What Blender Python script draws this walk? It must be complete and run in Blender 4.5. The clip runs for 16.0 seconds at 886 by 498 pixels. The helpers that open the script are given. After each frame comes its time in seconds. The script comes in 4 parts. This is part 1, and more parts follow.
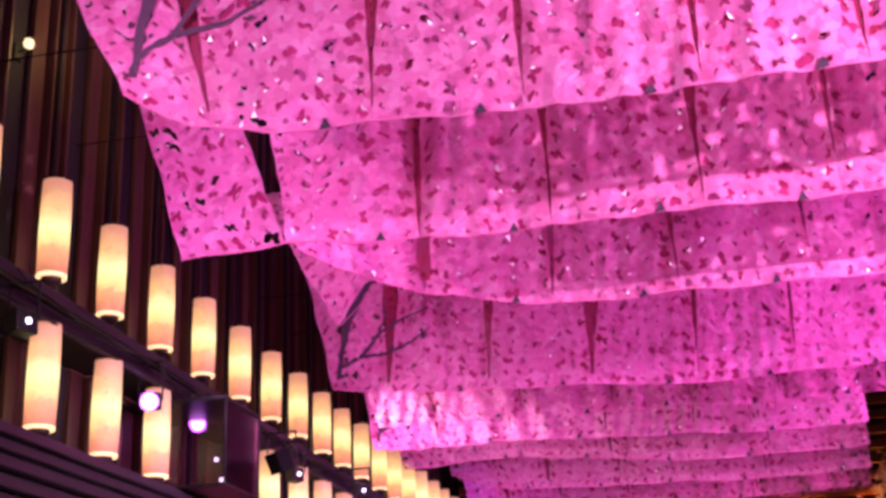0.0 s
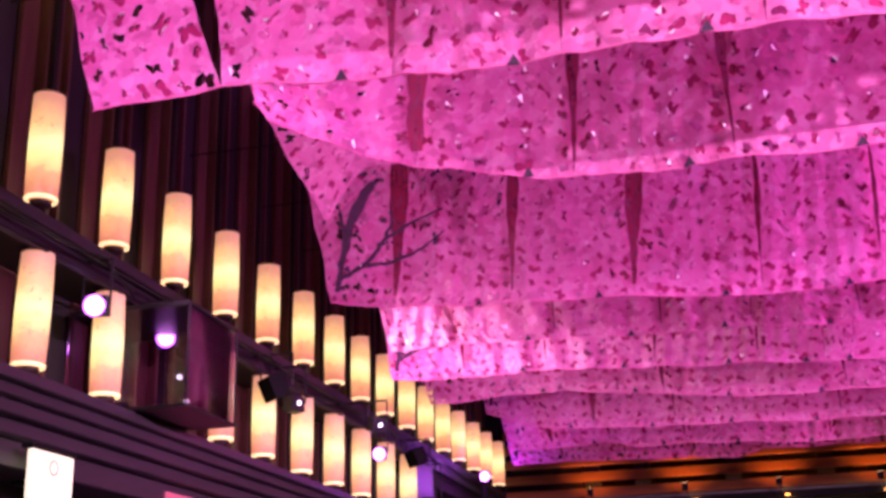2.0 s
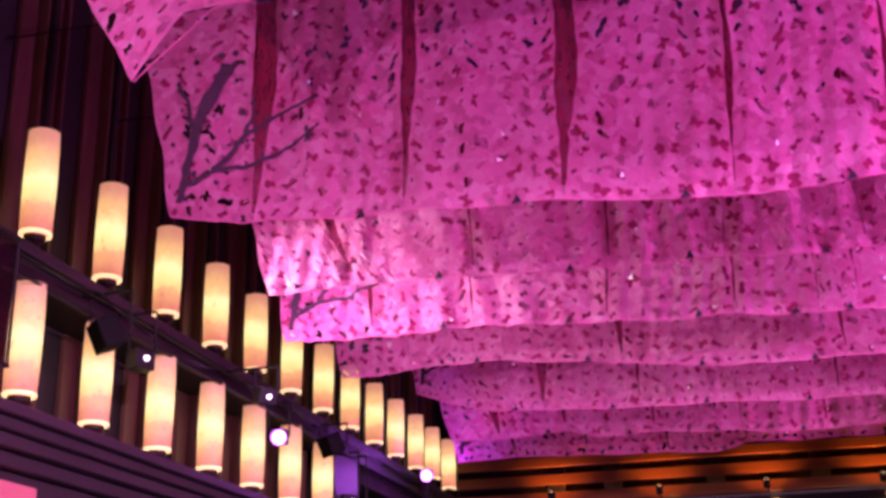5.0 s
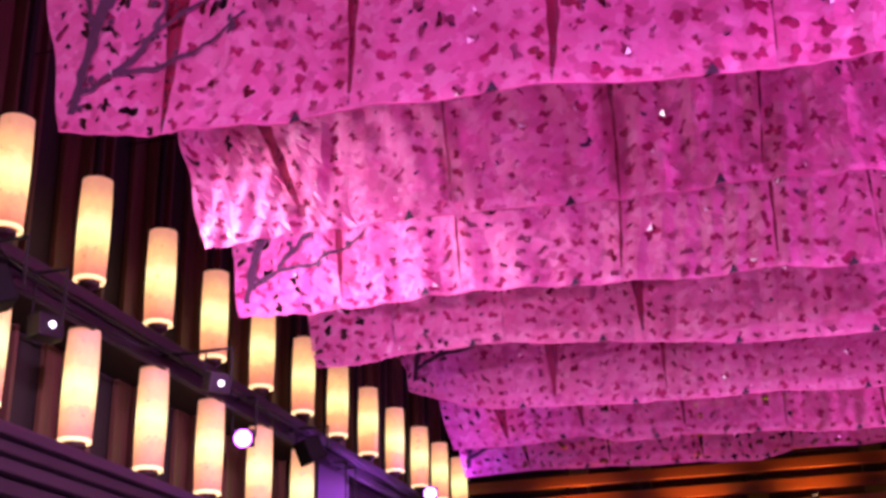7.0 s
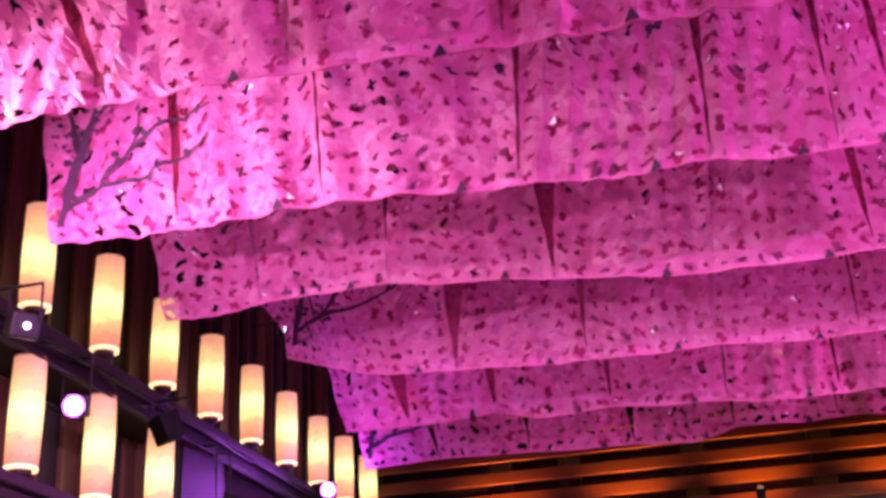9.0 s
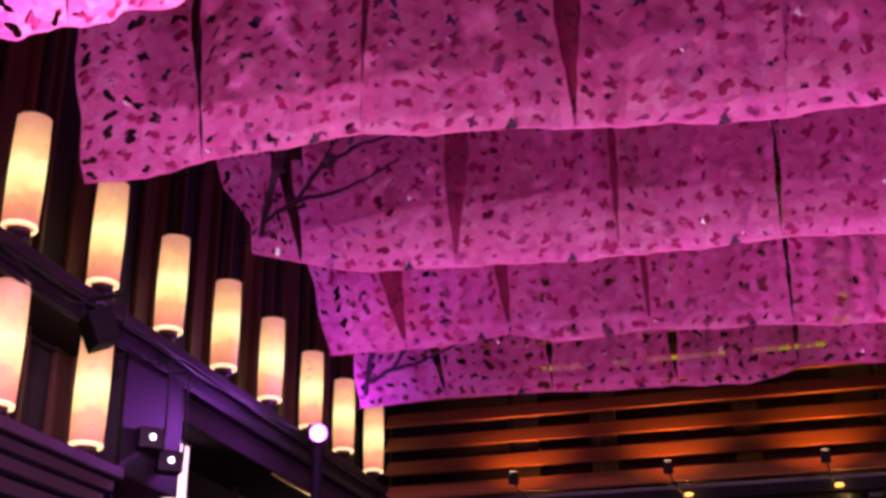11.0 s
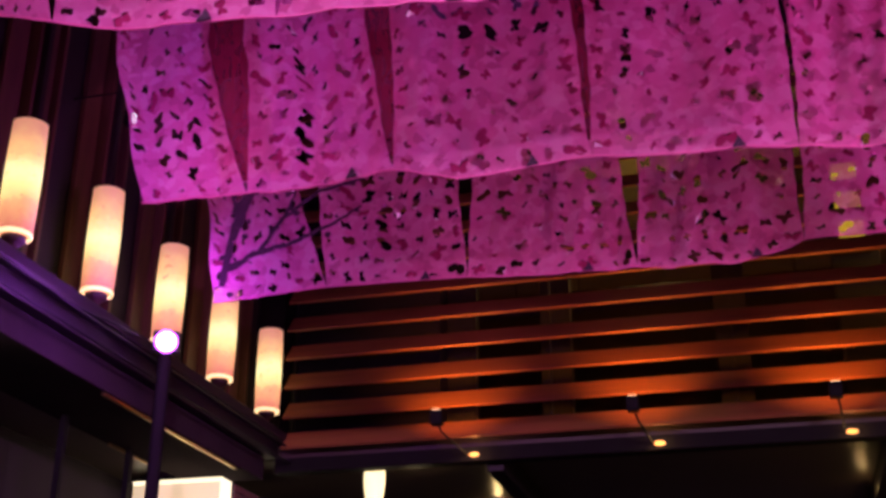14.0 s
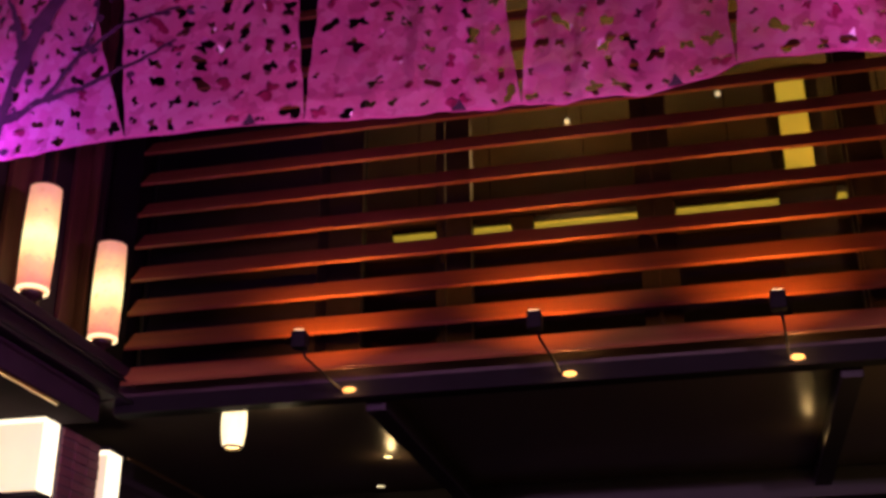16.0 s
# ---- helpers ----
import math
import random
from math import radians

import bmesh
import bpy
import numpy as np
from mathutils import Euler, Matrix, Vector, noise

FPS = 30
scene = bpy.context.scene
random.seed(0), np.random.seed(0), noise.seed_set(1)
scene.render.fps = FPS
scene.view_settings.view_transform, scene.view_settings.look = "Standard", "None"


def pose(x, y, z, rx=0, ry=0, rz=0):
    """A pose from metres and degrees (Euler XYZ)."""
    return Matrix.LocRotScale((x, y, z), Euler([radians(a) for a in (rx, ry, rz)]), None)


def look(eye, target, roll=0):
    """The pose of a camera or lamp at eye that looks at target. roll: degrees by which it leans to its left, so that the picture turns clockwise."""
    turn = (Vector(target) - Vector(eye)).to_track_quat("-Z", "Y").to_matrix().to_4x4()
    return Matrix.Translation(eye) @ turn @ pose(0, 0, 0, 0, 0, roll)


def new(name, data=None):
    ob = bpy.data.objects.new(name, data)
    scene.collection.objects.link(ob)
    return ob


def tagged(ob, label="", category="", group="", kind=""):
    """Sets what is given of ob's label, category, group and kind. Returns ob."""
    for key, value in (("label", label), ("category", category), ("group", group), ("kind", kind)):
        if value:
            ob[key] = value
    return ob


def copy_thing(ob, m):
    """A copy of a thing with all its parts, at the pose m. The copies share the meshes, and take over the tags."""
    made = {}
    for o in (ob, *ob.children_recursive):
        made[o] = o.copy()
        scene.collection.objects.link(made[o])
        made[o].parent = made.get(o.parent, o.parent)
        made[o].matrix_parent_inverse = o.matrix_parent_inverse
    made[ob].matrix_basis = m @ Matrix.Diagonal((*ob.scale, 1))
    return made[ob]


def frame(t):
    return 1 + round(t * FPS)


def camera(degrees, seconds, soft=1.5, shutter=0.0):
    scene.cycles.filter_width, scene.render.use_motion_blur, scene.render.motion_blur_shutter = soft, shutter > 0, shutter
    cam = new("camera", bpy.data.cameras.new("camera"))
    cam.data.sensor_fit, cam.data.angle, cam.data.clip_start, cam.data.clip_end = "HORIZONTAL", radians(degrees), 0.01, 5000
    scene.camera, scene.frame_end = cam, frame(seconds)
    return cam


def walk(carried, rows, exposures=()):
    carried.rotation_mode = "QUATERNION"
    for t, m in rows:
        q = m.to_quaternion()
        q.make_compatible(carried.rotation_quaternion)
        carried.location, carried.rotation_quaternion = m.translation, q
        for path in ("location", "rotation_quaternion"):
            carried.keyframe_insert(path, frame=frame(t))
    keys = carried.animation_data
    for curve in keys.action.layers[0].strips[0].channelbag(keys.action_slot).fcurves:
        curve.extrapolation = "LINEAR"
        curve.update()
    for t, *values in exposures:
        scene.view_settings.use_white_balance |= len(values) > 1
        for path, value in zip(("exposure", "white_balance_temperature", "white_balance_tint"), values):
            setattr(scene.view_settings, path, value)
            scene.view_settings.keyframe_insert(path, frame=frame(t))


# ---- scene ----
cam = camera(40.0, 16.0, soft=3.4)
PATH = [
    (0.0, pose(3.989, -21.457, 1.462, 110.79, 2.61, 11.44)),
    (0.5, pose(4.013, -20.992, 1.458, 110.83, 2.96, 14.09)),
    (1.0, pose(4.067, -20.546, 1.473, 110.02, 2.18, 16.32)),
    (1.5, pose(4.089, -20.089, 1.518, 109.90, 1.83, 17.46)),
    (2.0, pose(4.047, -19.644, 1.549, 108.85, 1.45, 14.43)),
    (2.5, pose(4.024, -19.192, 1.572, 108.65, 3.75, 14.29)),
    (3.0, pose(4.025, -18.768, 1.593, 108.10, 2.05, 13.29)),
    (3.2, pose(4.031, -18.604, 1.587, 108.22, 1.27, 12.05)),
    (5.3, pose(4.155, -16.822, 1.558, 110.36, 0.76, 14.55)),
    (5.5, pose(4.156, -16.649, 1.555, 110.61, 0.19, 14.87)),
    (6.0, pose(4.119, -16.226, 1.558, 111.03, 0.05, 15.82)),
    (6.5, pose(4.071, -15.761, 1.545, 111.47, 0.46, 16.73)),
    (7.0, pose(4.050, -15.330, 1.533, 112.10, 1.51, 15.85)),
    (7.5, pose(4.059, -14.897, 1.495, 113.51, 1.23, 14.77)),
    (8.0, pose(4.051, -14.460, 1.477, 112.31, 2.39, 12.62)),
    (8.2, pose(4.062, -14.290, 1.479, 112.19, 2.72, 12.99)),
    (10.3, pose(3.940, -12.377, 1.428, 116.04, 1.17, 14.81)),
    (10.5, pose(3.924, -12.188, 1.435, 115.11, 0.55, 15.02)),
    (11.0, pose(3.897, -11.698, 1.468, 113.28, 0.60, 15.23)),
    (11.5, pose(3.895, -11.218, 1.496, 113.28, 1.20, 15.39)),
    (12.0, pose(3.893, -10.733, 1.515, 112.55, 1.48, 15.33)),
    (12.5, pose(3.928, -10.275, 1.537, 112.61, 0.52, 14.57)),
    (13.0, pose(3.926, -9.824, 1.559, 112.71, 0.27, 14.85)),
    (13.5, pose(3.946, -9.355, 1.572, 112.96, 1.27, 14.36)),
    (14.0, pose(3.870, -8.911, 1.549, 113.62, -0.19, 14.89)),
    (14.5, pose(3.874, -8.448, 1.542, 113.62, -0.18, 13.79)),
    (15.0, pose(3.871, -8.016, 1.536, 113.83, -0.06, 13.66)),
    (15.5, pose(3.887, -7.546, 1.520, 114.30, -0.06, 11.98)),
    (16.0, pose(3.944, -7.090, 1.510, 113.89, 0.31, 12.64)),
]
EXPOSURES = [(0.0, -0.08), (3.2, -0.10), (5.3, -0.20), (6.2, -0.10), (7.0, 0.05), (7.7, 0.22), (8.6, 0.22), (10.0, -0.08), (10.8, -0.08),
             (12.0, -0.05), (13.5, -0.12), (14.5, 0.02), (16.0, 0.12)]
walk(cam, PATH, EXPOSURES)

# ---------------------------------------------------------------- world and lights
world = bpy.data.worlds.new("night_sky")
scene.world = world
world.use_nodes = True
world.node_tree.nodes["Background"].inputs[0].default_value = (0.14, 0.020, 0.14, 1)
world.node_tree.nodes["Background"].inputs[1].default_value = 0.28


def spot(name, eye, target, watts, colour, angle=100, blend=0.9, size=0.03):
    lamp = bpy.data.lights.new(name, "SPOT")
    lamp.energy, lamp.color, lamp.spot_size, lamp.spot_blend = watts, colour, radians(angle), blend
    lamp.shadow_soft_size = size
    ob = new(name, lamp)
    ob.matrix_world = look(eye, target)
    return ob


def point(name, eye, watts, colour, size=0.05):
    lamp = bpy.data.lights.new(name, "POINT")
    lamp.energy, lamp.color, lamp.shadow_soft_size = watts, colour, size
    ob = new(name, lamp)
    ob.location = eye
    return ob


MAGENTA = (0.95, 0.24, 1.0)
VIOLET = (0.55, 0.10, 1.0)
PINK = (1.0, 0.25, 1.0)
PALE = (1.0, 0.55, 0.97)
AMBER = (1.0, 0.28, 0.04)
# stage floods on the west ledge and the unseen east side: eye, target, watts, colour, beam
FLOODS = [
    # unseen flood added further south for the nearest banners
    ((0.30, -18.60, 3.95), (3.4, -14.8, 4.75), 780, PALE, 78),
    ((0.24, -14.87, 3.92), (2.7, -11.6, 4.60), 720, (1.0, 0.40, 0.98), 84),
    ((0.22, -12.98, 3.82), (2.3, -15.0, 4.3), 400, MAGENTA, 95),
    ((0.30, -10.02, 4.02), (2.4, -8.3, 4.2), 520, (1.0, 0.80, 0.95), 78),
    ((0.30, -9.60, 3.80), (2.4, -6.9, 4.60), 560, (1.0, 0.44, 0.94), 80),
    ((0.20, -6.84, 3.80), (2.4, -9.2, 4.3), 220, MAGENTA, 90),
    ((0.30, -5.52, 4.02), (3.6, -3.0, 4.75), 130, (1.0, 0.20, 0.85), 64),
    ((0.32, -2.32, 4.14), (2.4, -5.6, 4.4), 85, VIOLET, 110),
    # east floods are unseen, set where the banners needed light
    ((7.60, -19.00, 3.95), (4.6, -14.8, 4.85), 3900, PALE, 78),
    ((7.60, -14.60, 3.95), (4.8, -12.8, 4.25), 720, PINK, 80),
    ((7.60, -12.80, 3.95), (3.6, -10.6, 4.55), 980, MAGENTA, 80),
    ((7.60, -9.80, 3.95), (3.4, -7.2, 4.45), 780, PINK, 80),
    ((7.50, -7.40, 2.70), (4.2, -4.9, 4.85), 300, (1.0, 0.26, 0.90), 56),
    ((7.40, -5.40, 2.50), (3.8, -2.7, 4.95), 820, (1.0, 0.20, 0.86), 50),
]
for eye, target, watts, colour, beam in FLOODS:
    spot("flood_beam", eye, target, watts, colour, beam)
# added violet point lamp, stands for the flood's glare over the facade
point("violet_glare_fill", (0.62, -3.1, 3.95), 40, VIOLET, 0.08)
# amber lamps that wash the timber louvres, one in each bracket lamp
for sx in (1.53, 3.0, 4.41, 5.88, 7.3):
    spot("louvre_wash", (sx, -0.37, 4.17), (sx, 0.30, 4.62), 100, AMBER, 100, 1.0, 0.05)
    # added point lamp that widens the drawn light pool on the beam
    point("beam_pool_fill", (sx + 0.12, 0.27, 3.93), 1.3, (1.0, 0.52, 0.18), 0.02)

# ---------------------------------------------------------------- materials


def material(name, colour, rough=0.6, metal=0.0, noise_scale=8.0, dark=0.6, fine=60.0, bump=0.15, stretch=(1, 1, 1)):
    """A painted or natural surface: colour broken up at two scales, with a fine relief."""
    m = bpy.data.materials.new(name)
    m.use_nodes = True
    n, l = m.node_tree.nodes, m.node_tree.links
    b = n["Principled BSDF"]
    b.inputs["Roughness"].default_value, b.inputs["Metallic"].default_value = rough, metal
    co, mp = n.new("ShaderNodeTexCoord"), n.new("ShaderNodeMapping")
    mp.inputs["Scale"].default_value = stretch
    l.new(co.outputs["Object"], mp.inputs["Vector"])
    big, small = n.new("ShaderNodeTexNoise"), n.new("ShaderNodeTexNoise")
    big.inputs["Scale"].default_value, small.inputs["Scale"].default_value = noise_scale, fine
    big.inputs["Detail"].default_value, small.inputs["Detail"].default_value = 5, 4
    for t in (big, small):
        l.new(mp.outputs[0], t.inputs["Vector"])
    ramp = n.new("ShaderNodeValToRGB")
    ramp.color_ramp.elements[0].position, ramp.color_ramp.elements[1].position = 0.3, 0.72
    ramp.color_ramp.elements[0].color = (*[c * dark for c in colour], 1)
    ramp.color_ramp.elements[1].color = (*colour, 1)
    mix = n.new("ShaderNodeMath")
    mix.operation = "MULTIPLY_ADD"
    mix.inputs[1].default_value = 0.35
    l.new(small.outputs["Fac"], mix.inputs[0])
    scaled = n.new("ShaderNodeMath")
    scaled.operation = "MULTIPLY"
    scaled.inputs[1].default_value = 0.66
    l.new(big.outputs["Fac"], scaled.inputs[0])
    l.new(scaled.outputs[0], mix.inputs[2])
    info = n.new("ShaderNodeObjectInfo")
    vary = n.new("ShaderNodeMath")
    vary.operation = "MULTIPLY_ADD"
    vary.inputs[1].default_value = 0.16
    l.new(info.outputs["Random"], vary.inputs[0])
    l.new(mix.outputs[0], vary.inputs[2])
    l.new(vary.outputs[0], ramp.inputs["Fac"])
    l.new(ramp.outputs[0], b.inputs["Base Color"])
    bp = n.new("ShaderNodeBump")
    bp.inputs["Strength"].default_value, bp.inputs["Distance"].default_value = bump, 0.01
    l.new(mix.outputs[0], bp.inputs["Height"])
    l.new(bp.outputs[0], b.inputs["Normal"])
    return m


def glowing(name, colour, strength, second=None, scale=14.0):
    """A lamp's own lit surface, mottled between two colours."""
    m = bpy.data.materials.new(name)
    m.use_nodes = True
    n, l = m.node_tree.nodes, m.node_tree.links
    b = n["Principled BSDF"]
    b.inputs["Base Color"].default_value = (*colour, 1)
    b.inputs["Emission Strength"].default_value = strength
    tex, ramp, co = n.new("ShaderNodeTexNoise"), n.new("ShaderNodeValToRGB"), n.new("ShaderNodeTexCoord")
    tex.inputs["Scale"].default_value = scale
    l.new(co.outputs["Object"], tex.inputs["Vector"])
    ramp.color_ramp.elements[0].position, ramp.color_ramp.elements[1].position = 0.35, 0.65
    ramp.color_ramp.elements[0].color = (*(second or colour), 1)
    ramp.color_ramp.elements[1].color = (*colour, 1)
    l.new(tex.outputs["Fac"], ramp.inputs["Fac"])
    l.new(ramp.outputs[0], b.inputs["Emission Color"])
    return m


def paper_shade():
    """Mulberry paper lit from within by a bulb at mid height."""
    m = bpy.data.materials.new("lantern_paper")
    m.use_nodes = True
    n, l = m.node_tree.nodes, m.node_tree.links
    b = n["Principled BSDF"]
    b.inputs["Base Color"].default_value = (0.34, 0.25, 0.18, 1)
    b.inputs["Roughness"].default_value = 0.8
    co, sep = n.new("ShaderNodeTexCoord"), n.new("ShaderNodeSeparateXYZ")
    l.new(co.outputs["Object"], sep.inputs[0])
    # fibres and blotches push the height up and down, so that the glow is uneven
    tex, fib = n.new("ShaderNodeTexNoise"), n.new("ShaderNodeTexNoise")
    info, off = n.new("ShaderNodeObjectInfo"), n.new("ShaderNodeVectorMath")
    off.operation = "ADD"
    l.new(co.outputs["Object"], off.inputs[0])
    comb = n.new("ShaderNodeCombineXYZ")
    mul = n.new("ShaderNodeMath")
    mul.operation = "MULTIPLY"
    mul.inputs[1].default_value = 30
    l.new(info.outputs["Random"], mul.inputs[0])
    l.new(mul.outputs[0], comb.inputs[0])
    l.new(comb.outputs[0], off.inputs[1])
    l.new(off.outputs[0], tex.inputs["Vector"])
    l.new(off.outputs[0], fib.inputs["Vector"])
    tex.inputs["Scale"].default_value, fib.inputs["Scale"].default_value = 9, 38
    tex.inputs["Detail"].default_value = fib.inputs["Detail"].default_value = 4
    a = n.new("ShaderNodeMath")
    a.operation = "MULTIPLY_ADD"
    a.inputs[1].default_value = 0.13
    l.new(tex.outputs["Fac"], a.inputs[0])
    l.new(sep.outputs["Z"], a.inputs[2])
    c = n.new("ShaderNodeMath")
    c.operation = "MULTIPLY_ADD"
    c.inputs[1].default_value = 0.09
    l.new(fib.outputs["Fac"], c.inputs[0])
    l.new(a.outputs[0], c.inputs[2])
    ramp = n.new("ShaderNodeValToRGB")
    ramp.color_ramp.interpolation = "EASE"
    stops = ((0.02, (0.82, 0.24, 0.14)), (0.22, (0.97, 0.42, 0.19)), (0.36, (1.0, 0.78, 0.30)), (0.50, (1.0, 0.90, 0.42)),
             (0.70, (1.0, 0.52, 0.22)), (0.97, (0.74, 0.29, 0.19)))
    els = ramp.color_ramp.elements
    els[0].position, els[0].color = stops[0][0], (*stops[0][1], 1)
    els[1].position, els[1].color = stops[-1][0], (*stops[-1][1], 1)
    for p, q in stops[1:-1]:
        els.new(p).color = (*q, 1)
    scale = n.new("ShaderNodeMapRange")
    scale.inputs["From Min"].default_value, scale.inputs["From Max"].default_value = 0.11, 0.82
    l.new(c.outputs[0], scale.inputs["Value"])
    l.new(scale.outputs[0], ramp.inputs["Fac"])
    fleck, dots, tint = n.new("ShaderNodeTexNoise"), n.new("ShaderNodeMapRange"), n.new("ShaderNodeMix")
    fleck.inputs["Scale"].default_value, fleck.inputs["Detail"].default_value = 24, 2
    dots.inputs["From Min"].default_value, dots.inputs["From Max"].default_value = 0.64, 0.74
    dots.inputs["To Max"].default_value = 0.6
    tint.data_type = "RGBA"
    tint.inputs["B"].default_value = (0.42, 0.13, 0.07, 1)
    l.new(off.outputs[0], fleck.inputs["Vector"])
    l.new(fleck.outputs["Fac"], dots.inputs["Value"])
    l.new(dots.outputs[0], tint.inputs["Factor"])
    l.new(ramp.outputs[0], tint.inputs["A"])
    l.new(tint.outputs["Result"], b.inputs["Emission Color"])
    # the bulb shines through hardest half way up
    st = n.new("ShaderNodeValToRGB")
    st.color_ramp.interpolation = "EASE"
    s = st.color_ramp.elements
    s[0].position, s[0].color = 0.0, (0.74, 0.74, 0.74, 1)
    s[1].position, s[1].color = 1.0, (0.70, 0.70, 0.70, 1)
    s.new(0.46).color = (1, 1, 1, 1)
    l.new(scale.outputs[0], st.inputs["Fac"])
    k = n.new("ShaderNodeMath")
    k.operation = "MULTIPLY"
    k.inputs[1].default_value = 1.34
    l.new(st.outputs[0], k.inputs[0])
    l.new(k.outputs[0], b.inputs["Emission Strength"])
    return m


def fabric():
    """Thin die-cut voile: half of the light passes through; petal-like blotches in the weave."""
    m = bpy.data.materials.new("pink_voile")
    m.use_nodes = True
    n, l = m.node_tree.nodes, m.node_tree.links
    n.remove(n["Principled BSDF"])
    out = n["Material Output"]
    co, info = n.new("ShaderNodeTexCoord"), n.new("ShaderNodeObjectInfo")
    off, comb, mul = n.new("ShaderNodeVectorMath"), n.new("ShaderNodeCombineXYZ"), n.new("ShaderNodeMath")
    off.operation, mul.operation = "ADD", "MULTIPLY"
    mul.inputs[1].default_value = 40
    l.new(info.outputs["Random"], mul.inputs[0])
    l.new(mul.outputs[0], comb.inputs[0])
    l.new(co.outputs["Object"], off.inputs[0])
    l.new(comb.outputs[0], off.inputs[1])
    vor, noi, big = n.new("ShaderNodeTexVoronoi"), n.new("ShaderNodeTexNoise"), n.new("ShaderNodeTexNoise")
    vor.inputs["Scale"].default_value, noi.inputs["Scale"].default_value, big.inputs["Scale"].default_value = 19, 26, 2.2
    noi.inputs["Detail"].default_value = 4
    warp = n.new("ShaderNodeVectorMath")
    warp.operation = "MULTIPLY_ADD"
    warp.inputs[1].default_value = (0.07, 0.07, 0.07)
    l.new(off.outputs[0], noi.inputs["Vector"])
    l.new(noi.outputs["Color"], warp.inputs[0])
    l.new(off.outputs[0], warp.inputs[2])
    l.new(warp.outputs[0], vor.inputs["Vector"])
    l.new(off.outputs[0], big.inputs["Vector"])
    sep = n.new("ShaderNodeSeparateColor")
    l.new(vor.outputs["Color"], sep.inputs[0])
    ramp = n.new("ShaderNodeValToRGB")
    els = ramp.color_ramp.elements
    els[0].position, els[0].color = 0.05, (0.36, 0.028, 0.12, 1)
    els[1].position, els[1].color = 0.95, (0.93, 0.47, 0.74, 1)
    els.new(0.22).color = (0.74, 0.135, 0.38, 1)
    els.new(0.60).color = (0.82, 0.22, 0.50, 1)
    l.new(sep.outputs[0], ramp.inputs["Fac"])
    tone = n.new("ShaderNodeMix")
    tone.data_type = "RGBA"
    tone.inputs["A"].default_value, tone.inputs["B"].default_value = (0.68, 0.115, 0.34, 1), (0.90, 0.30, 0.60, 1)
    big.inputs["Detail"].default_value = 6
    big.inputs["Roughness"].default_value = 0.68
    spread = n.new("ShaderNodeMapRange")
    spread.inputs["From Min"].default_value, spread.inputs["From Max"].default_value = 0.30, 0.68
    l.new(big.outputs["Fac"], spread.inputs["Value"])
    l.new(spread.outputs[0], tone.inputs["Factor"])
    blend = n.new("ShaderNodeMix")
    blend.data_type = "RGBA"
    blend.inputs["Factor"].default_value = 0.42
    l.new(tone.outputs["Result"], blend.inputs["A"])
    l.new(ramp.outputs[0], blend.inputs["B"])
    bp = n.new("ShaderNodeBump")
    bp.inputs["Strength"].default_value, bp.inputs["Distance"].default_value = 0.35, 0.01
    l.new(noi.outputs["Fac"], bp.inputs["Height"])
    d, t, g = n.new("ShaderNodeBsdfDiffuse"), n.new("ShaderNodeBsdfTranslucent"), n.new("ShaderNodeBsdfGlossy")
    g.inputs["Roughness"].default_value = 0.5
    for s in (d, t):
        l.new(blend.outputs["Result"], s.inputs["Color"])
    for s in (d, t, g):
        l.new(bp.outputs[0], s.inputs["Normal"])
    clear = n.new("ShaderNodeBsdfTransparent")
    m1, m2, m3 = n.new("ShaderNodeMixShader"), n.new("ShaderNodeMixShader"), n.new("ShaderNodeMixShader")
    m1.inputs[0].default_value, m2.inputs[0].default_value, m3.inputs[0].default_value = 0.50, 0.035, 0.20
    l.new(d.outputs[0], m1.inputs[1])
    l.new(t.outputs[0], m1.inputs[2])
    l.new(m1.outputs[0], m2.inputs[1])
    l.new(g.outputs[0], m2.inputs[2])
    l.new(m2.outputs[0], m3.inputs[1])
    l.new(clear.outputs[0], m3.inputs[2])
    l.new(m3.outputs[0], out.inputs["Surface"])
    return m


def hem_cloth():
    m = bpy.data.materials.new("hem_cloth")
    m.use_nodes = True
    n, l = m.node_tree.nodes, m.node_tree.links
    n.remove(n["Principled BSDF"])
    d, t, x = n.new("ShaderNodeBsdfDiffuse"), n.new("ShaderNodeBsdfTranslucent"), n.new("ShaderNodeMixShader")
    tex, ramp = n.new("ShaderNodeTexNoise"), n.new("ShaderNodeValToRGB")
    tex.inputs["Scale"].default_value = 40
    ramp.color_ramp.elements[0].color, ramp.color_ramp.elements[1].color = (0.66, 0.15, 0.36, 1), (0.80, 0.24, 0.48, 1)
    l.new(tex.outputs["Fac"], ramp.inputs["Fac"])
    for s in (d, t):
        l.new(ramp.outputs[0], s.inputs["Color"])
    x.inputs[0].default_value = 0.42
    l.new(d.outputs[0], x.inputs[1])
    l.new(t.outputs[0], x.inputs[2])
    l.new(x.outputs[0], n["Material Output"].inputs["Surface"])
    return m


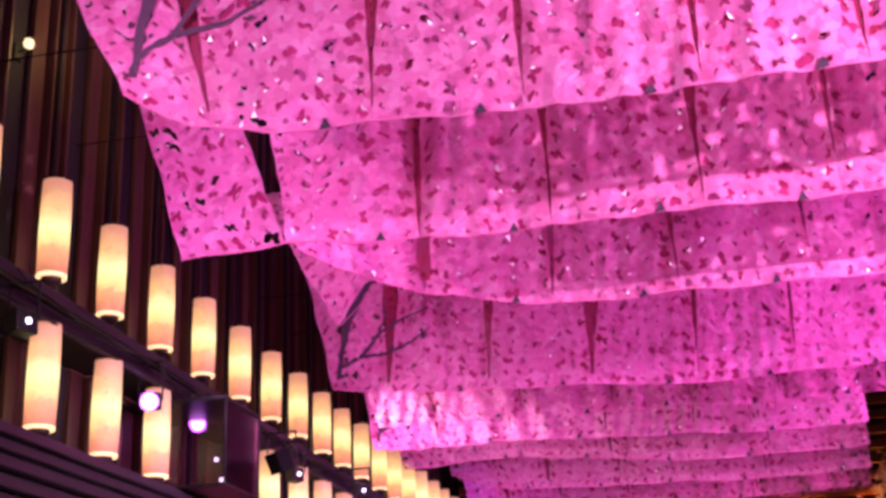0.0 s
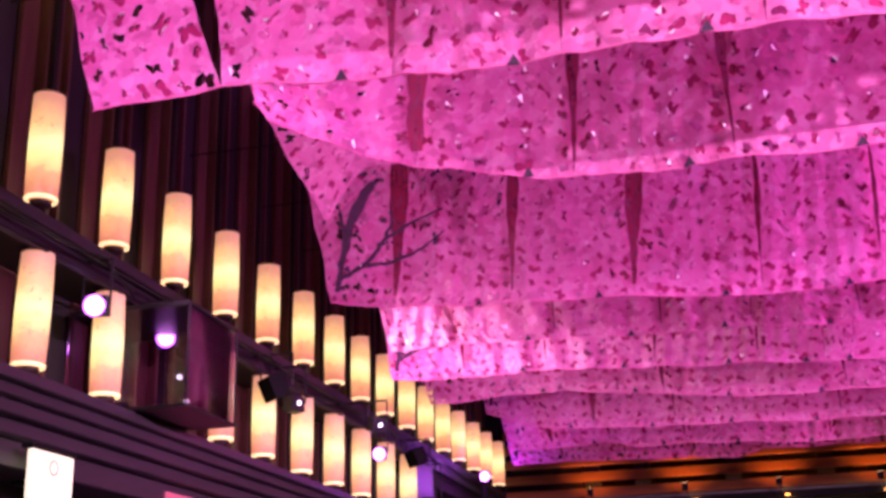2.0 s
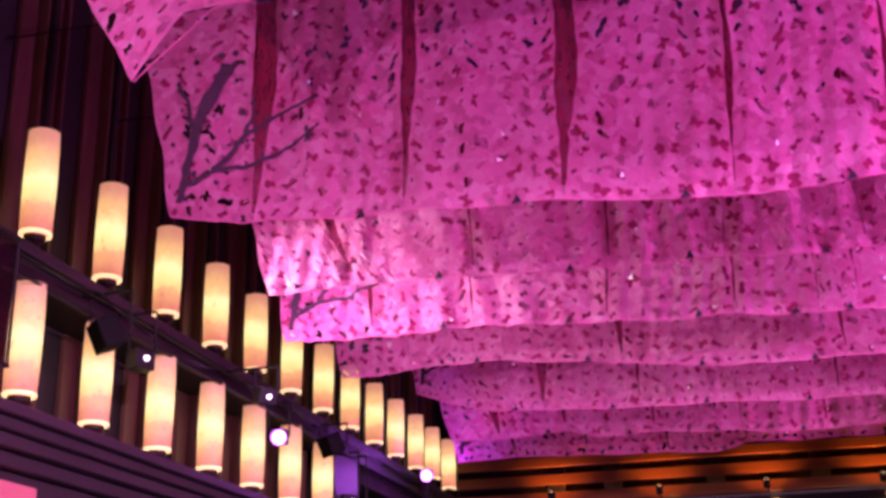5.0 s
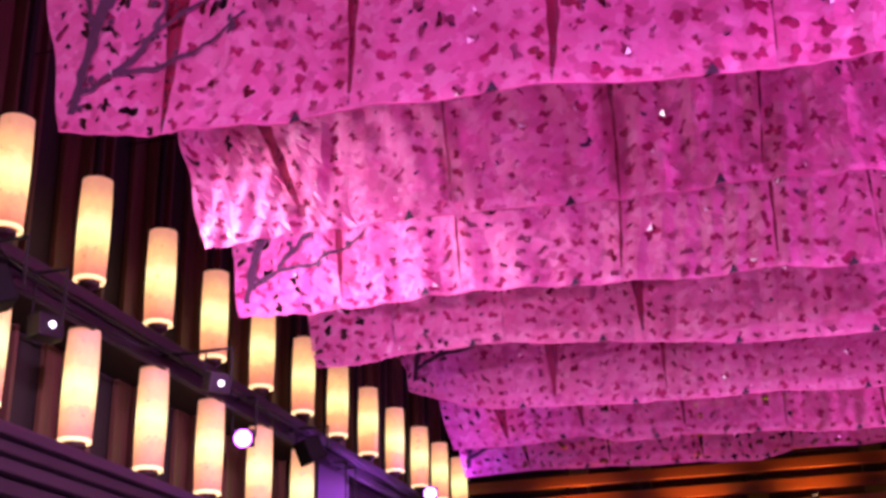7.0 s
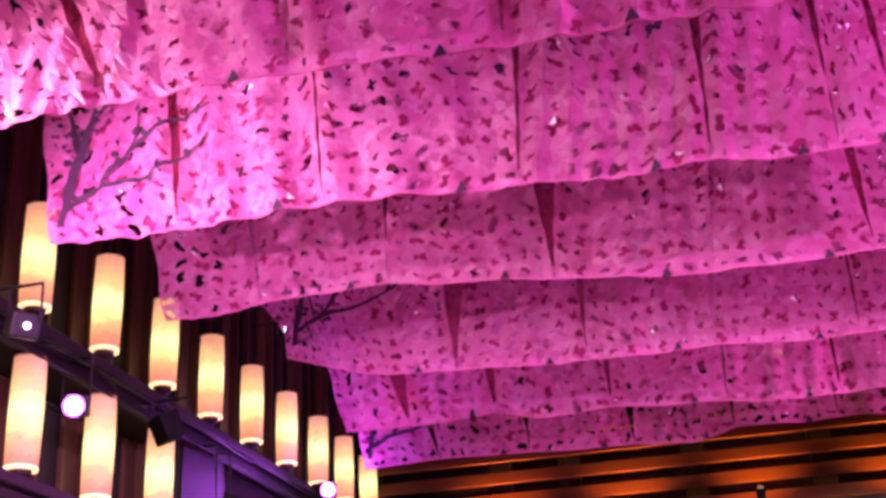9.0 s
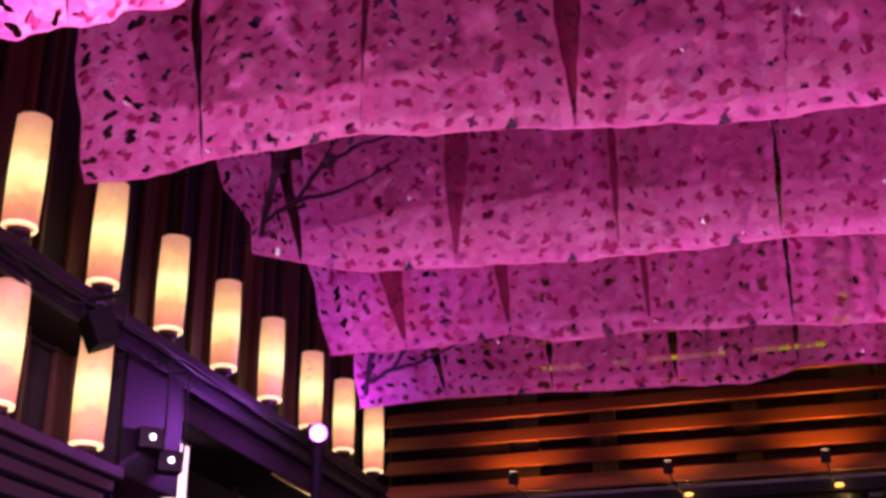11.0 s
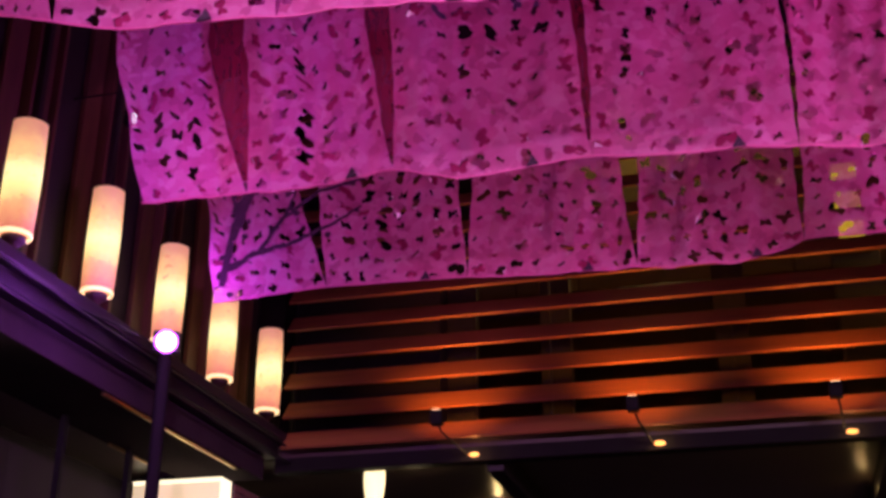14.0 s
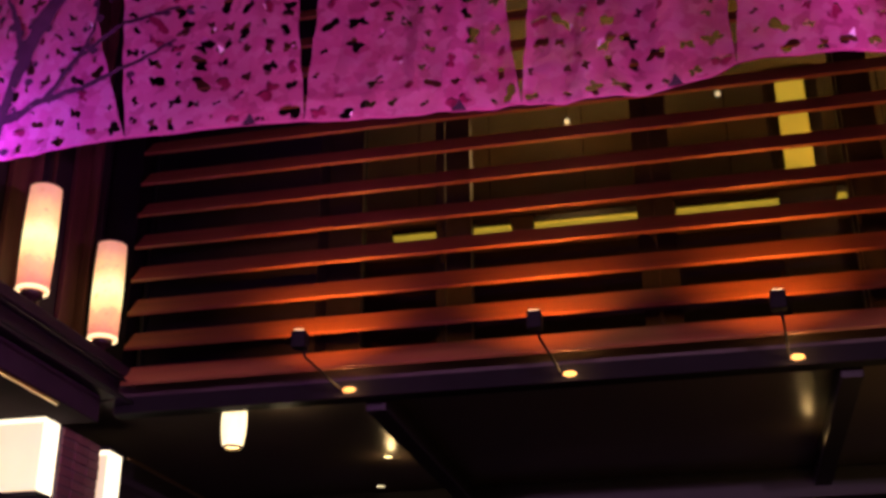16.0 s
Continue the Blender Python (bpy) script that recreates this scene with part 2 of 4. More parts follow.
def shade_cloth(name, dark, light, sheer):
    """Thin red cloth whose colour holds the shade seen through cut holes and slits."""
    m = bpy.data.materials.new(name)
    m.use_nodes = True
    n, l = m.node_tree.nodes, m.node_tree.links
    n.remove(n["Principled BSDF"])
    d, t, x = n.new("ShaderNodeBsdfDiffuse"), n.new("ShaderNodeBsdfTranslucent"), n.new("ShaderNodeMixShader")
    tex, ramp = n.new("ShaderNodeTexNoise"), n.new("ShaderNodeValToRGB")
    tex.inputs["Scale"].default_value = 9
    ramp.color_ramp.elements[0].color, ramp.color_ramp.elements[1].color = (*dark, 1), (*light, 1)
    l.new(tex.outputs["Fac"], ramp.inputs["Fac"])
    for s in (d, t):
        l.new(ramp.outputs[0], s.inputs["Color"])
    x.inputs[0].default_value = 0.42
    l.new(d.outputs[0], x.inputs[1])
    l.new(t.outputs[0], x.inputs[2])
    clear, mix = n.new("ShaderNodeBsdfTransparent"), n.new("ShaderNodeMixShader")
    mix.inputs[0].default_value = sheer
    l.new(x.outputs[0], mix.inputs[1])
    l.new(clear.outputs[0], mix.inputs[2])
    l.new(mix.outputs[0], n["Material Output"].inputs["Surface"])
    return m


def glass(name, colour=(0.6, 0.6, 0.62), rough=0.05, ior=1.45):
    m = bpy.data.materials.new(name)
    m.use_nodes = True
    n, l = m.node_tree.nodes, m.node_tree.links
    n.remove(n["Principled BSDF"])
    t, g, fr, mx = n.new("ShaderNodeBsdfTransparent"), n.new("ShaderNodeBsdfGlossy"), n.new("ShaderNodeFresnel"), n.new("ShaderNodeMixShader")
    t.inputs[0].default_value = (*colour, 1)
    g.inputs["Roughness"].default_value = rough
    fr.inputs["IOR"].default_value = ior
    l.new(fr.outputs[0], mx.inputs[0])
    l.new(t.outputs[0], mx.inputs[1])
    l.new(g.outputs[0], mx.inputs[2])
    l.new(mx.outputs[0], n["Material Output"].inputs["Surface"])
    return m


M_VOILE = fabric()
M_HEM = hem_cloth()
M_WEIGHT = material("grey_felt", (0.035, 0.016, 0.035), 0.9, noise_scale=30)
M_LEAF = material("amber_leaf", (0.42, 0.20, 0.05), 0.6, noise_scale=12)
M_BARK = material("grey_bark", (0.16, 0.12, 0.09), 0.85, noise_scale=10)
M_POT = material("glazed_pot", (0.10, 0.07, 0.06), 0.3, noise_scale=4)
M_PAPER = paper_shade()
M_PRINT = material("branch_ink", (0.058, 0.018, 0.050), 0.8, noise_scale=20)
M_BOARD = material("stained_timber", (0.125, 0.055, 0.040), 0.42, noise_scale=3, dark=0.4, fine=22, stretch=(6, 6, 0.7))
M_WALL = material("dark_render", (0.020, 0.014, 0.017), 0.75, noise_scale=2)
M_BEAM = material("black_brown_beam", (0.014, 0.009, 0.012), 0.55, noise_scale=4, stretch=(5, 0.6, 5))
M_FASCIA = material("lacquered_fascia", (0.060, 0.042, 0.055), 0.38, noise_scale=3, stretch=(4, 0.5, 4))
M_IRON = material("black_iron", (0.02, 0.02, 0.022), 0.45, 0.6, 20)
M_CAP = material("lantern_cap_wood", (0.045, 0.025, 0.018), 0.5, noise_scale=12)
M_SLAT = material("oiled_cedar", (0.23, 0.082, 0.03), 0.5, noise_scale=2.5, dark=0.55, fine=30, stretch=(0.5, 6, 6))
M_SOFFIT = material("dark_soffit", (0.075, 0.055, 0.045), 0.35, noise_scale=1.6)
M_STONE = material("grey_paving", (0.16, 0.15, 0.155), 0.55, noise_scale=2.5)
M_BRICK = material("dark_brick", (0.16, 0.065, 0.06), 0.8, noise_scale=6)
M_MORTAR = material("mortar", (0.10, 0.085, 0.085), 0.9, noise_scale=9)
M_BRASS = material("brushed_brass", (0.75, 0.52, 0.24), 0.3, 1.0, 10)
M_BOX = material("navy_gloss_laminate", (0.020, 0.010, 0.026), 0.55, noise_scale=1.5)
M_MATT = material("matt_black_board", (0.035, 0.026, 0.03), 0.95, noise_scale=3)
M_MATT.node_tree.nodes["Principled BSDF"].inputs["Specular IOR Level"].default_value = 0.05
M_BLACK = material("black_painted_steel", (0.010, 0.009, 0.010), 0.7, noise_scale=5)
M_BLACK.node_tree.nodes["Principled BSDF"].inputs["Specular IOR Level"].default_value = 0.08
# dark reds that stand for shaded cloth behind the holes and slits
M_HOLE_SHADE = shade_cloth("crimson_hole_shade", (0.22, 0.018, 0.08), (0.52, 0.052, 0.19), 0.1)
M_SLIT_SHADE = shade_cloth("brown_slit_shade", (0.19, 0.018, 0.045), (0.34, 0.034, 0.085), 0.26)
M_CASE = glass("tinted_case_glass", (0.84, 0.72, 0.86), 0.03, 1.35)
M_CASE_SIDE = glass("clear_case_film", (0.82, 0.70, 0.80), 0.03, 1.1)
# near-white flap colour that holds the highlights of the cloth
M_SPARKLE = material("white_sparkle", (0.97, 0.93, 0.96), 0.22, noise_scale=30, dark=0.9)
M_CREAM = material("cream_plaster", (0.78, 0.70, 0.52), 0.7, noise_scale=3, dark=0.85)
M_OLIVE = material("office_ceiling", (0.42, 0.36, 0.20), 0.8, noise_scale=2)
M_GREY = material("flood_housing", (0.016, 0.015, 0.018), 0.45, 0.2, 14)
M_INKRED = material("poster_ink", (0.30, 0.05, 0.06), 0.6, noise_scale=9)
M_GLASS = glass("dark_glass", (0.55, 0.55, 0.55))
E_RIM = glowing("lit_rim", (1.0, 0.72, 0.38), 1.5)
# glow of the light pools drawn on the edge beam
E_POOL = glowing("beam_pool_face", (1.0, 0.55, 0.20), 0.3)
E_MAG = glowing("violet_led", (0.86, 0.36, 1.0), 8.0)
# violet ring colour that draws the glare round a lens
E_RING = glowing("violet_halo", (0.62, 0.12, 1.0), 4.5)
E_WHITE = glowing("cool_led", (0.86, 0.82, 1.0), 3.2)
E_SIGN = glowing("sign_face", (1.0, 0.92, 0.70), 1.05, (0.98, 0.86, 0.60), 5)
E_POSTER = glowing("poster_face", (0.66, 0.14, 0.22), 0.55, (0.54, 0.11, 0.18), 4)
E_TUBE = glowing("tube_light", (0.80, 0.55, 0.05), 1.5, (0.66, 0.44, 0.04), 3)
E_LAMP = glowing("hanging_shade", (1.0, 0.84, 0.50), 1.5, (1.0, 0.78, 0.42), 9)
E_BOX = glowing("box_acrylic", (0.95, 0.82, 0.50), 0.72, (0.78, 0.64, 0.36), 2.0)
E_PRINT = glowing("pale_grey_print", (0.55, 0.48, 0.40), 0.7)
E_DISPLAY = glowing("display_light", (1.0, 0.88, 0.60), 1.6)

# ---------------------------------------------------------------- mesh helpers


def mesh_ob(name, bm, mat, parent=None, label="", smooth=False):
    me = bpy.data.meshes.new(name)
    bm.to_mesh(me)
    bm.free()
    me.materials.append(mat)
    if smooth:
        for p in me.polygons:
            p.use_smooth = True
    ob = new(name, me)
    if parent:
        ob.parent = parent
    if label:
        ob["label"] = label
    return ob


def part(name, bm, mat, parent, label="", smooth=False):
    return mesh_ob(name, bm, mat, parent, label, smooth)


def add_box(bm, lo, hi, bevel=0.0):
    r = bmesh.ops.create_cube(bm, size=1)
    for v in r["verts"]:
        v.co = Vector([(a + b) / 2 + c * (b - a) for a, b, c in zip(lo, hi, v.co)])
    if bevel:
        edges = list({e for v in r["verts"] for e in v.link_edges})
        bmesh.ops.bevel(bm, geom=edges, offset=bevel, segments=2, affect="EDGES", profile=0.6)
    return bm


def boxm(lo, hi, bevel=0.0):
    return add_box(bmesh.new(), lo, hi, bevel)


def lathe(profile, seg=20, bm=None, axis="Z"):
    """Turns a profile of (radius, height) pairs round an upright axis."""
    bm = bm or bmesh.new()
    rings = []
    for r, z in profile:
        rings.append([bm.verts.new((r * math.cos(2 * math.pi * i / seg), r * math.sin(2 * math.pi * i / seg), z)) for i in range(seg)])
    for a, b in zip(rings, rings[1:]):
        for i in range(seg):
            bm.faces.new((a[i], a[(i + 1) % seg], b[(i + 1) % seg], b[i]))
    return bm


def rod(bm, a, b, r, seg=8):
    a, b = Vector(a), Vector(b)
    q = (b - a).to_track_quat("Z", "Y").to_matrix()
    ra = [bm.verts.new(a + q @ Vector((r * math.cos(2 * math.pi * i / seg), r * math.sin(2 * math.pi * i / seg), 0))) for i in range(seg)]
    rb = [bm.verts.new(v.co + (b - a)) for v in ra]
    for i in range(seg):
        bm.faces.new((ra[i], ra[(i + 1) % seg], rb[(i + 1) % seg], rb[i]))
    bm.faces.new(ra[::-1])
    bm.faces.new(rb)
    return bm


def thing(name, label, category, group="", loc=(0, 0, 0)):
    e = new(name)
    e.empty_display_size = 0.1
    e.location = loc
    return tagged(e, label, category, group)


def structure(name, bm, mat, label, category):
    return tagged(mesh_ob(name, bm, mat), label, category, kind="structure")


# ---------------------------------------------------------------- the street's shell
structure("ground", boxm((-1.6, -30.3, -0.12), (9.2, 12, 0)), M_STONE, "grey stone paving of a covered pedestrian lane", "ground")

# west facade: a dark wall with an upper storey of timber boards
west = structure("wall_west", add_box(boxm((-0.75, -30, 3.0), (-0.42, -5.0, 8.2)), (-0.75, -5.0, 3.99), (-0.42, 0.42, 8.2)), M_WALL, "dark timber-clad upper facade behind paper lanterns", "wall")
bm = boxm((-0.75, -30, 0), (-0.55, -5.0, 3.0))
structure("wall_west_lower", bm, M_WALL, "dark shop front wall below the lantern cornice", "wall")
structure("wall_east", boxm((8.1, -30, 0), (8.4, 0.42, 8.2)), M_WALL, "dark facade on the far side of the lane", "wall")
structure("wall_south", boxm((-0.75, -30.3, 0), (8.4, -30, 8.2)), M_WALL, "dark wall closing the lane behind", "wall")

# horizontal beams under the two lantern rows, and the stepped cornice
LEDGE = [("lantern_rail", (-0.42, -24, 4.12), (0.06, 0.36, 4.20)), ("lantern_rail", (-0.42, -24, 3.99), (-0.02, 0.36, 4.116))]
for nm, lo, hi in LEDGE:
    structure("trim", boxm(lo, hi, 0.012), M_BEAM, "dark timber rail carrying the upper row of lanterns", "trim")
for lo, hi in (((-0.55, -24, 3.10), (0.16, -5.2, 3.17)), ((-0.55, -24, 3.03), (0.10, -5.2, 3.096)), ((-0.55, -24, 2.95), (0.04, -5.2, 3.026)),
               ((-0.55, -24, 2.86), (-0.04, -5.2, 2.946)), ((-0.55, -24, 2.70), (-0.12, -5.2, 2.856))):
    structure("trim", boxm(lo, hi, 0.01), M_FASCIA, "stepped dark lacquered cornice moulding above the shops", "trim")
# thin rails that run in front of the lantern feet
for z in (4.07, 3.95):
    structure("trim", rod(bmesh.new(), (0.09, -24, z), (0.09, 0.36, z), 0.010), M_IRON, "thin black iron cable rail", "trim")

# ---------------------------------------------------------------- north end: louvred storey over a passage
LX0, LX1 = -0.05, 8.1
structure("soffit", boxm((-1.0, 0.425, 4.0), (8.1, 9.0, 4.12)), M_SOFFIT, "dark glossy passage ceiling under the louvred storey", "ceiling")
structure("wall_north", boxm((-1.2, 9.0, 0), (9.2, 9.3, 8.2)), M_WALL, "dark wall at the end of the passage", "wall")
structure("bridge_wall", boxm((LX0, 0.36, 3.88), (LX1, 0.50, 4.0), 0.01), M_BLACK, "dark edge beam of the louvred storey", "beam")
structure("wall_passage_west", boxm((-1.0, 0.42, 0), (-0.75, 9.0, 4.0)), M_WALL, "dark side wall of the passage", "wall")
structure("wall_passage_east", boxm((8.1, 0.42, 0), (8.4, 9.0, 8.2)), M_WALL, "dark side wall of the passage", "wall")


def louvre_screen():
    t = thing("louvre_screen", "screen of horizontal cedar louvres before a lit office", "louvre", loc=(0, 0, 4.0))
    me = None
    for i in range(14):
        z = 4.125 + 0.255 * i
        if me is None:
            bm = boxm((LX0 + 0.1, -0.105, -0.012), (LX1, 0.105, 0.012), 0.004)
            ob = part("slat", bm, M_SLAT, t)
            me = ob.data
        else:
            ob = new("slat", me)
            ob.parent = t
        ob.matrix_basis = pose(0, 0.30, z - 4.0, 49, 0, 0)
    for x in (0.0, 2.25, 3.72, 5.05, 6.5, 7.9):
        part("post", boxm((x - 0.012, 0.56, 0.21), (x + 0.012, 0.60, 3.6)), M_IRON, t)
    return t


louvre_screen()


def bracket_lamp(x):
    t = thing("bracket_lamp", "small black bracket lamp washing the cedar louvres", "lamp", "bracket lamps along the louvres", (x, -0.32, 3.91))
    part("head", boxm((-0.045, -0.045, 0.09), (0.045, 0.045, 0.20), 0.012), M_BLACK, t)
    part("arm", rod(rod(bmesh.new(), (0, 0, 0.12), (0.02, 0.06, 0.05), 0.008), (0.02, 0.06, 0.05), (0.07, 0.66, 0.02), 0.008), M_BLACK, t)
    bm = boxm((-0.03, -0.035, 0.201), (0.03, 0.035, 0.206))
    part("lens", bm, E_RIM, t, "warm glowing face")


for sx in (1.53, 3.0, 4.41, 5.88, 7.3):
    bracket_lamp(sx)

# office behind the louvres
structure("office_floor", boxm((LX0, 0.52, 4.13), (LX1, 6.0, 4.2)), M_WALL, "dark floor of the office behind the louvres", "floor")
structure("office_ceiling", boxm((LX0, 0.9, 7.35), (LX1, 6.0, 7.45)), M_OLIVE, "olive lit ceiling of the office behind the louvres", "ceiling")
structure("office_back", boxm((LX0, 6.0, 4.13), (LX1, 6.15, 8.2)), M_WALL, "dark back wall of the office", "wall")
structure("office_roof", boxm((LX0, 0.52, 8.1), (LX1, 6.0, 8.2)), M_WALL, "roof of the louvred storey", "roof")
structure("office_parapet", boxm((LX0, 0.52, 7.46), (LX1, 0.62, 8.1)), M_WALL, "dark wall above the office windows", "wall")
structure("office_end", boxm((-0.75, 0.425, 4.125), (LX0 - 0.004, 0.9, 8.2)), M_BLACK, "black end wall of the louvred storey", "wall")
structure("office_side", boxm((LX0, 0.62, 4.2), (1.3, 0.9, 7.34)), M_BLACK, "dark wall beside the office windows", "wall")


def office_window(x0, x1, number):
    w = structure("window_%d" % number, boxm((x0, 0.86, 4.2), (x0 + 0.26, 0.98, 7.34)), M_IRON, "tall dark-framed office window behind louvres", "window")
    pane = part("pane", boxm((x0 + 0.26, 0.91, 4.2), (x1, 0.92, 7.34)), M_GLASS, w)
    pane.visible_shadow = False
    part("frame", boxm((x0 + 0.26, 0.88, 5.36), (x1, 0.96, 5.42)), M_IRON, w)


for i, x in enumerate((1.3, 2.13, 3.60, 5.05, 6.5)):
    office_window(x, (2.13, 3.60, 5.05, 6.5, 8.1)[i], i + 1)


def tube_light(x0, x1, y, z):
    t = thing("tube_light", "yellowish fluorescent strip light in the office", "lamp", "office strip lights", ((x0 + x1) / 2, y, z))
    h = (x1 - x0) / 2
    part("tube", boxm((-h, -0.05, -0.03), (h, 0.05, 0.0), 0.008), E_TUBE, t)
    part("tray", boxm((-h, -0.07, 0.0), (h, 0.07, 0.05)), M_IRON, t)
    part("rod", rod(bmesh.new(), (0, 0, 0.05), (0, 0, 7.35 - z), 0.006), M_IRON, t)


for x0, x1 in ((1.33, 1.80), (2.04, 2.41), (2.62, 3.55), (3.86, 4.86), (5.2, 6.15)):
    tube_light(x0, x1, 2.65, 6.08)
# glowing panel added on the column for a lit patch of office wall
t = thing("tube_light", "upright yellow glowing panel standing for a lit patch of office wall", "lamp", "office strip lights", (4.91, 2.5, 6.25))
part("tube", boxm((-0.11, -0.03, 0), (0.13, 0.0, 0.95), 0.008), E_TUBE, t)
part("tray", boxm((-0.18, 0.001, -0.01), (0.18, 0.05, 0.96)), M_IRON, t)
structure("office_column", boxm((4.72, 2.555, 4.2), (5.16, 2.85, 7.34), 0.01), M_WALL, "dark painted column inside the office", "column")


def office_bulb(x, z):
    t = thing("office_bulb", "tiny warm pendant bulb inside the office", "lamp", "office pendant bulbs", (x, 2.2, z))
    part("bulb", lathe([(0.001, -0.03), (0.022, -0.015), (0.028, 0.0), (0.02, 0.02), (0.008, 0.03)], 12), E_LAMP, t, smooth=True)
    part("cord", rod(bmesh.new(), (0, 0, 0.03), (0, 0, 7.35 - z), 0.004), M_IRON, t)


for x, z in ((0.45, 6.15), (0.93, 6.24), (3.0, 6.83), (4.3, 6.93), (0.7, 5.92)):
    office_bulb(x, z)
point("office_light", (3.0, 2.0, 6.4), 40, (1.0, 0.55, 0.18), 0.3)
point("office_light", (5.6, 2.0, 6.4), 32, (1.0, 0.55, 0.18), 0.3)


def passage_beam(x, y0, y1, slant):
    bm = boxm((-0.07, 0, -0.16), (0.07, y1 - y0, 0.0), 0.01)
    ob = structure("beam", bm, M_BEAM, "dark timber beam under the passage ceiling", "beam")
    ob.matrix_basis = pose(x, y0, 3.996, 0, 0, slant)


for x in (1.78, 4.86, 6.2):
    passage_beam(x, 0.55, 8.8, 0)
structure("beam", boxm((-0.4, 3.6, 3.74), (8.1, 3.85, 3.995), 0.01), M_BEAM, "dark cross beam under the passage ceiling", "beam")


def hanging_lamp(x, y, z, r=0.085, h=0.36):
    t = thing("hanging_lantern", "cream lit barrel-shaped hanging lantern", "lantern", "hanging lanterns of the passage", (x, y, z))
    prof = [(r * (0.80 + 0.24 * math.sin(math.pi * i / 12)), h * i / 12) for i in range(13)]
    part("shade", lathe(prof, 20), E_LAMP, t, "cream glowing paper shade", True)
    part("ring", lathe([(r * 0.83, -0.006), (r * 0.84, 0.01), (r * 0.70, 0.01), (r * 0.70, -0.006), (r * 0.83, -0.006)], 20), M_CAP, t)
    part("ring", lathe([(r * 0.83, h - 0.004), (r * 0.84, h + 0.012), (r * 0.3, h + 0.014), (0.004, h + 0.016)], 20), M_CAP, t)
    part("cord", rod(bmesh.new(), (0, 0, h + 0.01), (0, 0, max(h + 0.03, 4.0 - z)), 0.005), M_IRON, t)


hanging_lamp(0.74, 0.62, 3.66)
point("lamp_light", (1.05, 0.75, 3.85), 2.0, (1.0, 0.75, 0.4), 0.05)
for x, y, z in ((6.55, 1.5, 3.62), (6.35, 3.6, 3.62)):
    hanging_lamp(x, y, z)
point("lamp_light", (5.9, 2.2, 3.2), 1.6, (1.0, 0.72, 0.36), 0.1)


def potted_tree(x, y, top, spread):
    rng = random.Random(int(100 * top))
    t = thing("potted_tree", "potted tree with amber leaves lit by a warm lamp", "tree", "potted trees", (x, y, 0))
    part("pot", lathe([(0.16, 0), (0.2, 0.1), (0.24, 0.42), (0.26, 0.45), (0.22, 0.45), (0.2, 0.4), (0.001, 0.4)], 20), M_POT, t, "dark glazed pot", True)
    bm = bmesh.new()
    rod(bm, (0, 0, 0.38), (0.03, 0.02, top * 0.55), 0.04)
    tips = []
    for i in range(9):
        a = 6.28 * i / 9 + rng.uniform(-0.3, 0.3)
        tip = (spread * 0.7 * math.cos(a), spread * 0.7 * math.sin(a), top - rng.uniform(0.15, 0.7))
        rod(bm, (0.03, 0.02, top * rng.uniform(0.4, 0.55)), tip, 0.013, 6)
        tips.append(tip)
    part("trunk", bm, M_BARK, t)
    bm = bmesh.new()
    for i in range(900):
        c = rng.choice(tips)
        p = Vector(c) + Vector((rng.gauss(0, spread * 0.24), rng.gauss(0, spread * 0.24), rng.gauss(0, 0.16)))
        p.z = min(p.z, top)
        q = Euler((rng.uniform(0, 6), rng.uniform(0, 6), rng.uniform(0, 6))).to_matrix()
        s = rng.uniform(0.03, 0.06)
        bm.faces.new([bm.verts.new(p + q @ Vector(v) * s) for v in ((-1, 0, 0), (0, -0.42, 0.1), (1, 0, 0), (0, 0.42, 0.1))])
    part("crown", bm, M_LEAF, t, "loose amber leaves")
    point("tree_uplight", (x - 0.25, y - 0.45, top - 0.9), 22, (1.0, 0.62, 0.22), 0.05)


potted_tree(6.02, 0.9, 3.72, 0.30)
# this lit tree is an added stand-in for a warm lamp's glow
potted_tree(6.95, -4.9, 4.38, 0.50)


def downlight(x, y, z=4.0):
    t = thing("downlight", "small recessed warm downlight in the dark passage ceiling", "lamp", "passage downlights", (x, y, z))
    part("lens", lathe([(0.04, -0.004), (0.001, -0.004)], 16), E_LAMP, t)
    part("ring", lathe([(0.055, -0.001), (0.055, -0.008), (0.041, -0.008), (0.041, -0.001)], 16), M_IRON, t)


for x, y in ((1.37, 2.39), (1.03, 3.4), (5.5, 1.05)):
    downlight(x, y)


# oval stands for the bracket lamp's light pool on the beam, made to glow
def edge_lamp(x):
    t = thing("edge_lamp", "small glowing oval drawing the bracket lamp's light pool on the edge beam", "lamp", "edge lamps under the louvres", (x, 0.358, 3.93))
    lens = part("lens", lathe([(0.026, 0.0), (0.020, 0.006), (0.001, 0.008)], 16), E_POOL, t, "warm glowing face", True)
    lens.matrix_basis = pose(0, -0.004, 0, 90, 0, 0) @ Matrix.Diagonal((1.7, 0.8, 1, 1))
    ring = part("ring", lathe([(0.034, 0.0), (0.034, 0.008), (0.027, 0.008), (0.027, 0.0)], 16), M_IRON, t)
    ring.matrix_basis = pose(0, -0.002, 0, 90, 0, 0) @ Matrix.Diagonal((1.7, 0.8, 1, 1))


for sx in (1.53, 3.0, 4.41, 5.88, 7.3):
    edge_lamp(sx + 0.12)
point("passage_glow", (1.40, 2.36, 3.90), 1.6, (1.0, 0.66, 0.28), 0.03)
# added lamp with no fixture of its own, lights the beam's side
point("passage_glow", (4.70, 2.2, 3.85), 0.5, (1.0, 0.62, 0.22), 0.03)

# ---------------------------------------------------------------- lanterns
LH = 0.704
FOOT_UP, FOOT_LOW = 4.29, 3.26


